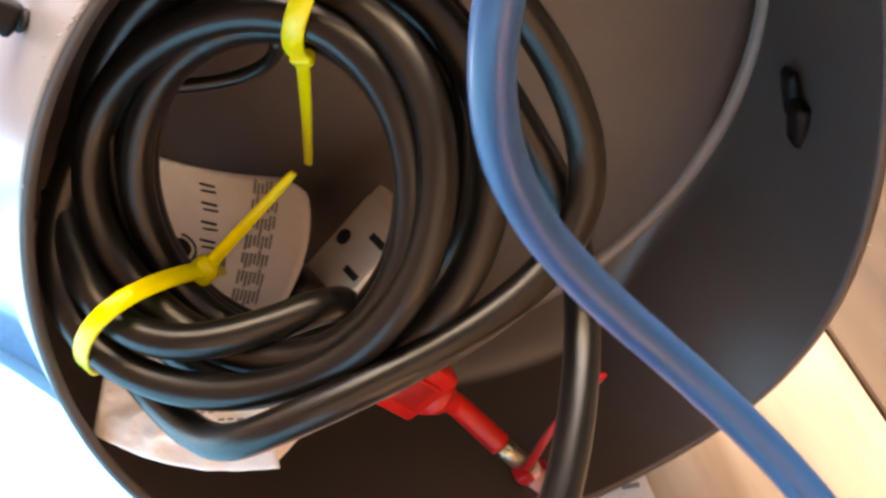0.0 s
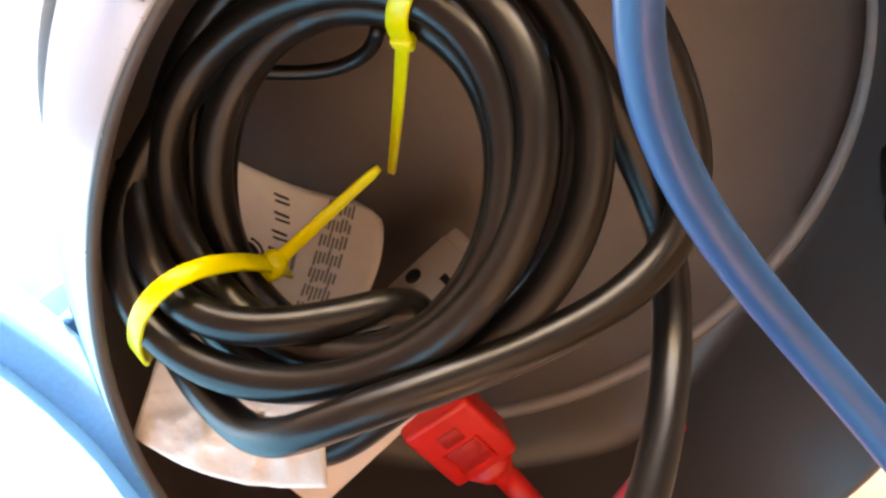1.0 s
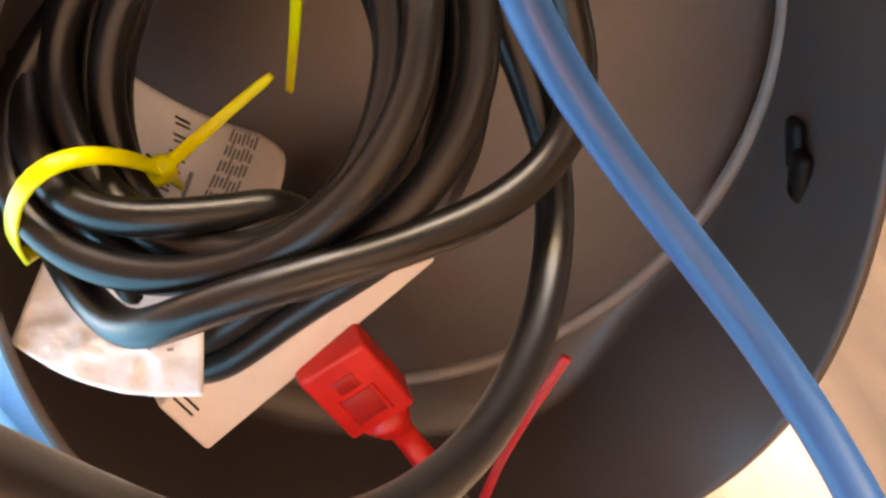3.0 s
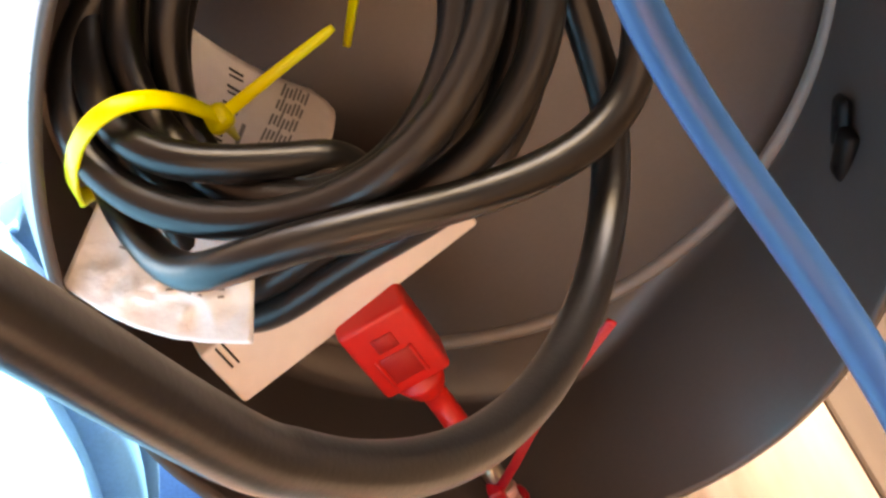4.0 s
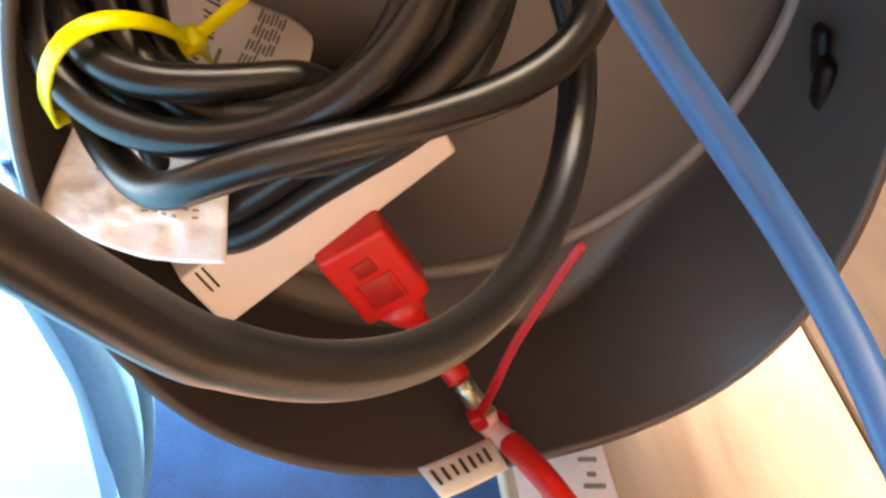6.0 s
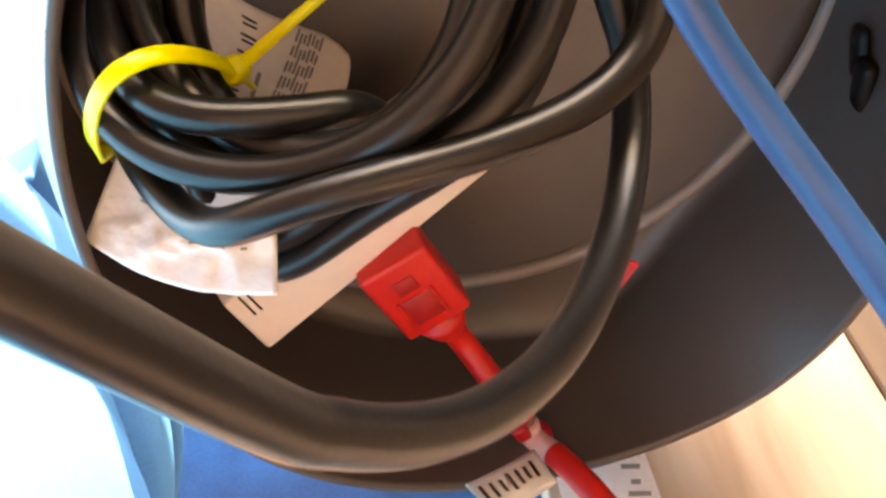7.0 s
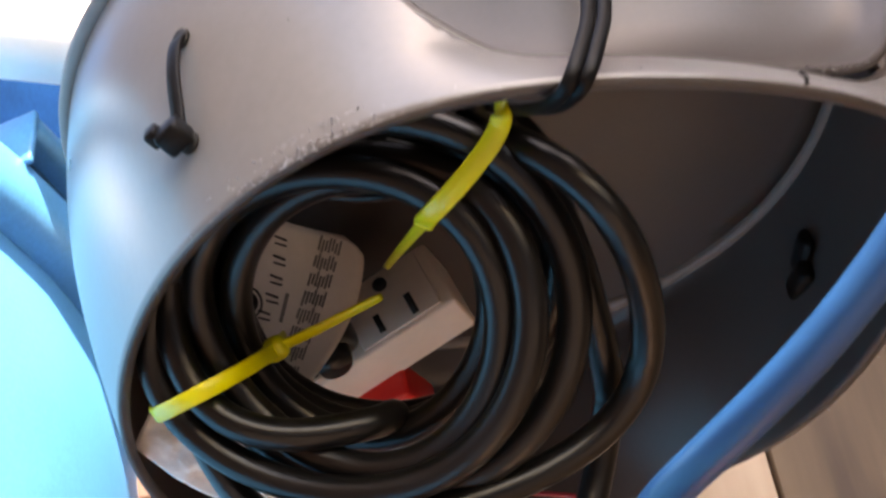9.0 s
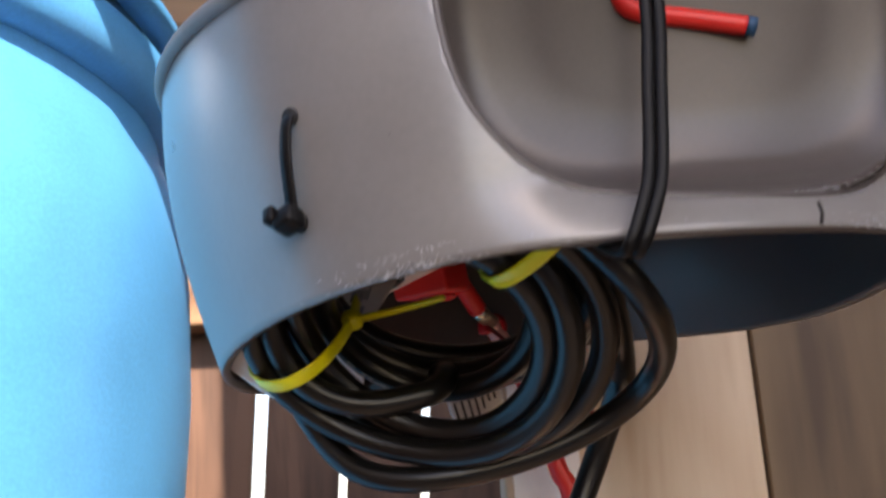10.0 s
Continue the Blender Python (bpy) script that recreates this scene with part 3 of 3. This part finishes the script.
def build_black_cord():
    cord = thing("extension_cord", "thick black rubber extension cord coiled and tied in the bucket", "extension cord")
    bm = bmesh.new()
    tube(bm, coil_line(), CORD_R, 16)
    part("coil", bm, CORD, cord)
    # worn pale print along one turn, too small to read
    line = coil_line()
    first, last = (min(range(len(line)), key=lambda k: (line[k] - Vector(p)).length) for p in ((0.0128, 0.280, 1.4645), (0.0333, 0.283, 1.455)))
    if abs(last - first) < 30:
        rng = random.Random(12)
        for k in range(15):
            if k in (3, 4, 9):
                continue
            f = first + (last - first) * (k + rng.uniform(-0.15, 0.15)) / 14
            i = max(0, min(len(line) - 2, int(f)))
            p, along = line[i].lerp(line[i + 1], f - i), (line[i + 1] - line[i]).normalized()
            out = Vector((-0.32, -0.42, -0.83))
            out = (out - along * out.dot(along)).normalized()
            bm = bmesh.new()
            box(bm, basis(p + out * (CORD_R + 0.00003), along, out), (rng.uniform(0.0005, 0.001), 0.00016, rng.uniform(0.0006, 0.0011)))
            part("print_bar", bm, INK_PALE, cord, smooth=False)
    bm = bmesh.new()
    tube(bm, [waves(OUTER, 2 * math.pi * k / 140) for k in range(140)], CORD_R, 16, True)
    part("outer_turn", bm, CORD, cord)
    for name, turn in (("front_turn", FRONT_TURN), ("middle_turn", MIDDLE_TURN), ("low_turn", LOW_TURN), ("low_turn", [Vector(LOW_TURN[0]) + Vector((0.0, -0.007, -0.003))] + LOW_TURN[1:]), ("inner_turn", INNER_TURN)):
        bm = bmesh.new()
        tube(bm, [COIL @ waves(turn, 2 * math.pi * k / 140) for k in range(140)], CORD_R, 16, True)
        part(name, bm, CORD, cord)
    hang = bezier([(0.1008, 0.2464, 1.466), (0.108, 0.2603, 1.4647), (0.1074, 0.2929, 1.4518), (0.0946, 0.2892, 1.4361), (0.0822, 0.2895, 1.3945), (0.0643, 0.2711, 1.3685), (0.0463, 0.2514, 1.3462), (0.0316, 0.2196, 1.3321)])
    line = spline([(0.074, 0.199, 1.501), (0.0852, 0.2121, 1.4914), (0.0939, 0.2253, 1.4812), (0.0994, 0.2407, 1.4710)] + [hang[k] for k in range(7, 61, 3)] + [(0.0200, 0.1930, 1.3205), (0.0000, 0.1500, 1.3030), (-0.045, 0.085, 1.275), (-0.13, 0.02, 1.18), (-0.3, -0.05, 0.9), (-0.36, -0.02, 0.4), (-0.3, 0.0, 0.03)])
    bm = bmesh.new()
    tube(bm, line, CORD_R, 16)
    part("hanging_run", bm, CORD, cord)
    run = bezier([COIL @ Vector(q) for q in ((-0.0494, -0.018, -0.0044), (-0.0515, 0.0018, -0.0095), (-0.0463, 0.0184, -0.0225), (-0.0248, 0.0253, -0.0269),
                                             (-0.0101, 0.0185, -0.0179), (0.0026, 0.0218, -0.0047), (0.0134, 0.0263, 0.0073))], 30)[:25]
    # the end turns away into the coil
    back = (run[-1] - run[-4]).normalized()
    turn = run[-1] + back * 0.006 + Vector((-0.001, 0.006, 0.004))
    bm = bmesh.new()
    tube(bm, spline(run[::3] + [turn, turn + Vector((-0.002, 0.010, 0.002))], 8), CORD_R, 16)
    part("inner_end", bm, CORD, cord)
    bm = bmesh.new()
    tube(bm, spline(bezier([(0.0575, 0.2236, 1.4976), (0.0535, 0.2419, 1.5056), (0.0265, 0.2327, 1.5078), (0.0133, 0.2235, 1.5050)], 12), 2), 0.0017, 10)
    part("thin_lead", bm, CORD, cord)
    bm = bmesh.new()
    box(bm, STRIP @ pose(0.0395, -0.0088, 0.0115), (0.021, 0.0160, 0.019), 0.004, 3)
    tube(bm, [STRIP @ Vector(q) for q in ((0.0405, -0.0090, 0.0060), (0.0410, -0.0095, 0.0010), (0.0412, -0.0100, -0.0030))], lambda t: 0.0075 - 0.0025 * t, 16)
    part("plug", bm, CORD, cord, "moulded black plug pushed into the strip")
    return shift_to(cord, (0.05, 0.25, 1.44))


build_black_cord()


def build_network_cable():
    ctrl = [(0.1292, 0.0933, 1.4289), (0.111, 0.137, 1.3872), (0.0826, 0.1543, 1.3821), (0.0598, 0.1747, 1.389), (0.0899, 0.2246, 1.4038), (0.121, 0.248, 1.3961), (0.123, 0.2695, 1.3431)]
    mid = bezier(ctrl)
    line = spline([(0.75, 0.40, 1.75), (0.45, 0.2, 1.62), (0.25, 0.09, 1.52)] + [mid[k] for k in range(2, 61, 2)] + [(0.1240, 0.2808, 1.3153), (0.114, 0.29, 1.2), (0.11, 0.3, 0.9), (0.12, 0.33, 0.4), (0.14, 0.3, 0.03)])
    cable = thing("network_cable", "slim bright blue vinyl cable hanging past the bucket", "cable")
    bm = bmesh.new()
    tube(bm, line, 0.0031, 16)
    part("sheath", bm, BLUE, cable)
    return shift_to(cable, (0.14, 0.3, 0.03))


build_network_cable()


# ---- power strip ----


def build_power_strip():
    strip = thing("power_strip", "off-white plastic power strip with grounded outlets inside the bucket", "power strip")
    bm = bmesh.new()
    box(bm, STRIP @ pose(0.0405, 0.0117, 0.0116), (0.081, 0.0234, 0.0232), 0.0015, 3)
    part("body", bm, BEIGE, strip)
    for x in (0.0045, 0.0066):
        bm = bmesh.new()
        box(bm, STRIP @ pose(x, 0.0052, -0.0001), (0.0006, 0.0085, 0.0004))
        part("seam", bm, SLOT, strip)
    for cx in (0.0628, 0.0260):
        bm = bmesh.new()
        box(bm, STRIP @ pose(cx, -0.0004, 0.0118), (0.028, 0.0012, 0.0205), 0.0005, 2)
        face = part("outlet", bm, BEIGE, strip)
        for dx, dz, w, h in ((-0.0058, 0.0, 0.0020, 0.0062), (0.0058, 0.0, 0.0022, 0.0074)):
            bm = bmesh.new()
            box(bm, STRIP @ pose(cx + dx, -0.0009, 0.0066 + dz), (w, 0.0008, h))
            part("slot", bm, SLOT, face)
        bm = bmesh.new()
        bmesh.ops.create_cone(bm, cap_ends=True, segments=20, radius1=0.0024, radius2=0.0024, depth=0.0008, matrix=STRIP @ pose(cx, -0.0009, 0.0180, 90))
        part("ground_hole", bm, SLOT, face)
    return shift_to(strip, STRIP @ Vector((0.04, 0.011, 0)))


build_power_strip()

# ---- hang tag ----
TAG = basis((0.015, 0.262, 1.526), (0.033, 0.028, 0.006), (0.013, 0.032, -0.04))


def build_hang_tag():
    tag = thing("hang_tag", "curved white cardboard tag with printed lines beside the outlets", "tag")
    # the edge on the far side, by its distance down the tag
    def across(u, v):
        y = 0.055 * v
        right = 0.044 - 10.4 * max(0, y - 0.006) ** 2 - 0.007 * max(0, (0.006 - y) / 0.006) ** 2
        left = -0.004 - 0.004 * v
        return left + (right - left) * u

    def bow(x):
        return 0.0035 * math.sin(math.pi * max(0, min(1, (x + 0.004) / 0.0485))) - 0.002

    def spot(u, v):
        x = across(u, v)
        return TAG @ Vector((x, 0.055 * v, bow(x)))
    bm = bmesh.new()
    sheet(bm, spot, 20, 24, 0.0004)
    part("card", bm, CARD, tag)

    def bar(x, y, w, h, mat, name, turn=0.0):
        bm = bmesh.new()
        box(bm, TAG @ pose(x, y, bow(x) - 0.0004, 0, 0, turn), (w, h, 0.0003))
        part(name, bm, mat, tag, smooth=False)
    # a worn brand mark, as pairs of plain strokes
    for x, y in ((0.0160, 0.0062), (0.0160, 0.0118), (0.0153, 0.0175), (0.0143, 0.0229), (0.0118, 0.0281), (0.0094, 0.0326)):
        bar(x, y - 0.0010, 0.0042, 0.0006, INK, "print_bar", 6)
        bar(x + 0.0002, y + 0.0008, 0.0040, 0.0005, INK, "print_bar", 2)
    bar(0.0188, 0.0245, 0.0010, 0.0085, INK_GREY, "print_bar", 12)
    # fine print in lines that follow the curved edge
    for k in range(7):
        for j in range(8):
            y = 0.0035 + 0.0054 * j + 0.0003 * ((3 * k + j) % 4)
            x = 0.0303 + 0.00108 * k - 0.0040 * (y / 0.02) - 0.0022 * (y / 0.03) ** 2
            bar(x, y, 0.00055, 0.0046 - 0.0007 * ((2 * j + k) % 3), INK_GREY, "small_print", 12 + 220 * y)
    bm = bmesh.new()
    bmesh.ops.create_cone(bm, cap_ends=True, segments=24, radius1=0.0028, radius2=0.0028, depth=0.0004, matrix=TAG @ Matrix.Translation((0.0064, 0.0254, bow(0.0064) - 0.0003)))
    part("eyelet", bm, SLOT, tag)
    bm = bmesh.new()
    tube(bm, [TAG @ Vector((0.0064 + 0.0040 * math.cos(w), 0.0254 + 0.0040 * math.sin(w), bow(0.0064) - 0.0004)) for w in (0.2 + 2.6 * k / 14 - 1.6 for k in range(15))], 0.0003, 6)
    part("eyelet_arc", bm, INK, tag)
    return shift_to(tag, TAG @ Vector((0.015, 0.05, 0)))


build_hang_tag()


# ---- crumpled paper label ----
def build_paper_label():
    label = thing("paper_label", "crumpled white paper label folded round the black cord", "label")
    c00, c10, c01, c11 = (Vector(q) for q in ((-0.017, 0.299, 1.476), (0.0253, 0.3043, 1.4518), (-0.007, 0.286, 1.489), (0.0277, 0.2926, 1.4733)))

    def spot(u, v):
        p = c00.lerp(c10, u).lerp(c01.lerp(c11, u), v)
        p += Vector((-0.002, 0.004, -0.001)) * math.sin(math.pi * u) * (1 - v)
        k = noise.noise(p * 160) * 0.0030 + abs(noise.noise(p * 330)) * 0.0026
        return p + Vector((0, -0.3, -1)) * k * (0.15 + 1.1 * math.sin(math.pi * min(1, v * 1.3)) if v < 0.77 else 0.15) * (0.3 + 0.7 * math.sin(math.pi * u))
    bm = bmesh.new()
    sheet(bm, spot, 36, 24, 0.00025)
    part("sheet", bm, PAPER, label, smooth=True)
    for u, v, w in [(0.25, 0.62, 0.0022), (0.25, 0.66, 0.0022)] + [(0.50 + 0.055 * k, 0.42 + 0.06 * j, 0.0014) for k in range(7) for j in range(4) if (k + 2 * j) % 5]:
        p, q, r = spot(u, v), spot(u + 0.05, v), spot(u, v + 0.05)
        m = basis(p, q - p, r - p)
        bm = bmesh.new()
        box(bm, m @ pose(0, 0, 0.0004), (w, 0.0005, 0.0003))
        box(bm, m @ pose(0, 0, -0.0004), (w, 0.0005, 0.0003))
        part("print_bar", bm, INK_GREY, label, smooth=False)
    return shift_to(label, c10)


build_paper_label()


# ---- red cord and its plug ----
def build_red_cord():
    cord = thing("red_extension_cord", "red outdoor extension cord plugged in and hanging down", "extension cord")
    a, b = Vector((0.0495, 0.342, 1.506)), Vector((0.0625, 0.3745, 1.5135))
    axis = (b - a).normalized()
    a += axis * 0.007
    m = basis(a, axis, (0.95, -0.3, 0.1))
    if m.to_3x3().col[2].z > 0:
        m = m @ pose(0, 0, 0, 180)
    size = (b - a).length
    bm = bmesh.new()
    box(bm, m @ pose(size / 2 - 0.002, 0, -0.0065), (size + 0.004, 0.0215, 0.013), 0.0018, 3)
    plug = part("plug", bm, RED, cord)
    # Recesses are flat pads; a darker red carries the shade of the hollows.
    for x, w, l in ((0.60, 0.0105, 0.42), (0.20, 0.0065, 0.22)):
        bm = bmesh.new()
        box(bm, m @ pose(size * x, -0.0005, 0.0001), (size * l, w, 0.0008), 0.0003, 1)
        part("recess", bm, RED_SHADE, plug)
    bm = bmesh.new()
    for y in (-0.0058, 0.0048):
        box(bm, m @ pose(size * 0.60, y, 0.0004), (size * 0.46, 0.0012, 0.0016), 0.0004, 1)
    part("ridge", bm, RED, plug)
    a, b = a + m.to_3x3().col[2] * -0.006, b + m.to_3x3().col[2] * -0.006
    bm = bmesh.new()
    tube(bm, [b, b + axis * 0.004, b + axis * 0.008, b + axis * 0.010], lambda t: 0.0085 - 0.0035 * t, 18)
    part("collar", bm, RED, plug)
    s, h = Vector((0.081, 0.411, 1.512)), Vector((0.086, 0.423, 1.509))
    bm = bmesh.new()
    tube(bm, spline([b + axis * 0.008, b + axis * 0.02, Vector((0.078, 0.405, 1.5135))]), 0.0040, 16)
    part("strain_relief", bm, RED, cord)
    bm = bmesh.new()
    tube(bm, [Vector((0.078, 0.405, 1.5135)), s, Vector((0.0845, 0.4175, 1.5105))], 0.0034, 16)
    part("crimp", bm, METAL, cord, "pale metal crimp with worn print")
    bm = bmesh.new()
    tube(bm, spline([Vector((0.0845, 0.4175, 1.5105)), h, Vector((0.0915, 0.4225, 1.500))]), 0.0039, 16)
    part("faded_sleeve", bm, PINK, cord, "faded pink sleeve")
    bm = bmesh.new()
    tube(bm, spline([(0.0912, 0.4225, 1.5005), (0.0955, 0.421, 1.490), (0.1010, 0.4195, 1.474), (0.1085, 0.4195, 1.447), (0.115, 0.421, 1.41), (0.118, 0.425, 1.2),
                     (0.13, 0.40, 0.5), (0.16, 0.38, 0.03)]), 0.0041, 16)
    part("cord", bm, RED, cord)
    shift_to(cord, (0.16, 0.38, 0.03))

    tie = thing("red_cable_tie", "dark red cable tie with a long curved tail", "cable tie")
    bm = bmesh.new()
    ring = [h + (axis.orthogonal().normalized() * math.cos(w) + axis.cross(axis.orthogonal()).normalized() * math.sin(w)) * 0.0052 for w in (2 * math.pi * k / 20 for k in range(20))]
    tube(bm, ring, 0.0013, 8, True)
    part("loop", bm, TIE_RED, tie)
    bm = bmesh.new()
    box(bm, basis(h + Vector((-0.004, -0.006, -0.001)), axis, (0, 0, 1)), (0.007, 0.006, 0.005), 0.0012, 2)
    part("head", bm, TIE_RED, tie)
    bm = bmesh.new()
    band(bm, spline([h + Vector((-0.003, -0.008, -0.001)), (0.0868, 0.396, 1.4985), (0.0912, 0.369, 1.4845), (0.0975, 0.342, 1.4705), (0.1045, 0.3155, 1.4565)]), lambda t: 0.0030 - 0.0006 * t, 0.0011, (0.3, 0.2, 1))
    part("tail", bm, TIE_RED, tie)
    shift_to(tie, h)

    tag = thing("cord_tag", "small white warning tag wrapped on the red cord", "tag")
    c = [Vector(q) for q in ((0.0614, 0.4034, 1.4777), (0.0664, 0.3900, 1.4530), (0.0860, 0.4000, 1.4700), (0.0845, 0.4153, 1.4975))]

    def spot(u, v):
        return c[0].lerp(c[3], u).lerp(c[1].lerp(c[2], u), v) + Vector((0.2, -0.6, -0.6)) * 0.003 * math.sin(math.pi * u)
    bm = bmesh.new()
    sheet(bm, spot, 14, 8, 0.0003)
    part("sheet", bm, PAPER, tag)
    for i in range(7):
        u = 0.10 + 0.12 * i
        p, q, r = spot(u, 0.45), spot(u, 0.75), spot(u + 0.05, 0.45)
        mm = basis(p, q - p, r - p)
        bm = bmesh.new()
        for z in (0.0004, -0.0004):
            box(bm, mm @ pose(0, 0, z), (0.013 - 0.002 * (i % 3), 0.0009, 0.0003))
        part("print_bar", bm, INK, tag, smooth=False)
    shift_to(tag, c[3])


build_red_cord()


# ---- cable ties ----
def build_yellow_ties():
    toward = -(COIL.to_3x3() @ Vector((0, 0, 1)))
    first = thing("yellow_cable_tie", "bright yellow cable tie round the coil with a long tail", "cable tie", group="yellow ties round the coil")
    head = Vector((0.024, 0.2659, 1.4825))
    bm = bmesh.new()
    loop = spline([(-0.004, 0.283, 1.492)] + bezier([(-0.0070, 0.2778, 1.4772), (-0.0082, 0.2750, 1.4680), (-0.0046, 0.2424, 1.4535), (0.0141, 0.2415, 1.4584), head], 14) + [head + Vector((0.002, 0.008, 0.008))], 4)
    band(bm, loop, 0.0041, 0.0013, [(p - Vector((0.008, 0.285, 1.492))).normalized() for p in loop])
    part("strap", bm, TIE_YELLOW, first)
    bm = bmesh.new()
    tip = Vector((0.0511, 0.2489, 1.4843))
    box(bm, basis(head, tip - head, toward), (0.0066, 0.0058, 0.0064), 0.0024, 4)
    part("head", bm, TIE_YELLOW, first)
    bm = bmesh.new()
    tail = spline([head, head.lerp(tip, 0.5) + toward * 0.0006, tip])
    band(bm, tail, lambda t: 0.0033 - 0.0012 * t - 0.0006 * max(0, t - 0.9) / 0.1, 0.0012, (0.3, -0.5, -0.8))
    part("tail", bm, TIE_YELLOW, first)
    shift_to(first, head)

    second = thing("yellow_cable_tie", "yellow cable tie round the upper turns of the coil", "cable tie", group="yellow ties round the coil")
    corner = Vector((0.0614, 0.2223, 1.4858))
    bm = bmesh.new()
    line = spline([(0.0775, 0.193, 1.4955)] + bezier([(0.0769, 0.1890, 1.4870), (0.0792, 0.1982, 1.4870), (0.0560, 0.2051, 1.4693), corner], 10), 4)
    band(bm, line, 0.0046, 0.0013, toward)
    part("strap", bm, TIE_YELLOW, second)
    bm = bmesh.new()
    end = Vector((0.0536, 0.2611, 1.5015))
    band(bm, spline([corner, corner.lerp(end, 0.5) - toward * 0.0008, end]), lambda t: 0.0032 - 0.0014 * t, 0.0012, toward)
    part("tail", bm, TIE_YELLOW, second)
    bm = bmesh.new()
    box(bm, basis(corner, line[-1] - line[-4], toward), (0.004, 0.0034, 0.0048), 0.0008, 2)
    part("head", bm, TIE_YELLOW, second)
    shift_to(second, corner)


build_yellow_ties()


def build_black_ties():
    tie = thing("black_cable_tie", "black cable tie laced through two holes in the bucket wall", "cable tie")
    def on_wall(x, z):
        best = min(((bucket_point(math.radians(a / 2), h / 60) - Vector((x, 0.205, z))).length, a / 2, h / 60) for a in range(380, 500) for h in range(0, 75))
        p, q, r = (bucket_point(math.radians(best[1] + d), best[2] + e) for d, e in ((0, 0), (1, 0), (0, 0.05)))
        nn = (q - p).cross(r - p).normalized()
        return p, nn if nn.y < 0 else -nn
    (top, out), (low, _) = on_wall(0.0185, 1.5225), on_wall(0.0180, 1.4955)
    bm = bmesh.new()
    line = spline([top - out * 0.006, top + out * 0.0008, top.lerp(low, 0.3) + out * 0.0034, top.lerp(low, 0.7) + out * 0.0034, low + out * 0.002, low - out * 0.006])
    band(bm, line, 0.0036, 0.0013, [out] * len(line))
    part("strap", bm, TIE_BLACK, tie)
    bm = bmesh.new()
    box(bm, basis(low + out * 0.0035 + Vector((-0.001, 0, 0.0005)), (0.75, -0.6, 0.25), (0.2, 0.2, 1)), (0.0068, 0.0060, 0.0062), 0.0012, 2)
    box(bm, basis(low + out * 0.0045 + Vector((-0.0045, 0.002, 0.002)), (0.75, -0.6, 0.25), (0.2, 0.2, 1)), (0.0035, 0.0046, 0.0042), 0.0008, 2)
    part("head", bm, TIE_BLACK, tie)
    shift_to(tie, low)
    holes = thing("tie_hole", "dark drilled holes under the black tie", "hole", kind="structure")
    for p in (top, low):
        bm = bmesh.new()
        bmesh.ops.create_cone(bm, cap_ends=True, segments=20, radius1=0.0026, radius2=0.0026, depth=0.0006, matrix=look(p + out * 0.0006, p + out))
        part("hole", bm, SLOT, holes)
    shift_to(holes, low)
    mount = thing("tie_mount", "pair of black nylon tie heads on the bucket's inner wall", "cable tie")
    spot = min((bucket_point(math.radians(a / 2), h / 40) for a in range(-60, 140) for h in range(4, 40)), key=lambda p: (p - Vector((0.197, 0.322, 1.531))).length)
    for dy, dz, turn, rise in ((-0.0034, 0.0030, -9, 0.0024), (0.0036, -0.0028, 6, 0.0034)):
        bm = bmesh.new()
        box(bm, pose(spot.x - 0.0028 - rise * 0.5, spot.y + dy, spot.z + dz, turn), (rise + 0.002, 0.0165, 0.0085), 0.0026, 3)
        box(bm, pose(spot.x - 0.0030 - rise, spot.y + dy * 2.2, spot.z + dz, turn), (0.0016, 0.0040, 0.0036), 0.0006, 2)
        part("head", bm, TIE_BLACK, mount)
    shift_to(mount, spot)
    for k, dx in enumerate((-0.0016, 0.0016)):
        strap = thing("black_strap", "black nylon tie wrapped over the bucket's rim", "cable tie", group="black ties over the rim")
        pts = [(0.0761, 0.206, 1.507), (0.08, 0.192, 1.4911), (0.0848, 0.18, 1.4798), (0.0873, 0.1715, 1.475), (0.0892, 0.1675, 1.4762), (0.0925, 0.167, 1.4840), (0.0955, 0.1675, 1.4939), (0.0979, 0.1685, 1.5154), (0.0999, 0.1695, 1.5366),
               (0.0999, 0.171, 1.575), (0.0989, 0.174, 1.60), (0.0979, 0.178, 1.637), (0.0979, 0.19, 1.645), (0.0979, 0.23, 1.642)]
        line = spline([Vector(p) + Vector((dx, 0, 0)) for p in pts])
        bm = bmesh.new()
        band(bm, line, 0.0030, 0.0020, [(Vector((p.x, 0.19, min(1.63, max(1.49, p.z)))) - p).normalized() * -1 if (Vector((p.x, 0.19, min(1.63, max(1.49, p.z)))) - p).length > 1e-4 else Vector((0, -1, 0)) for p in line])
        part("strap", bm, TIE_BLACK, strap)
        shift_to(strap, pts[2])


build_black_ties()
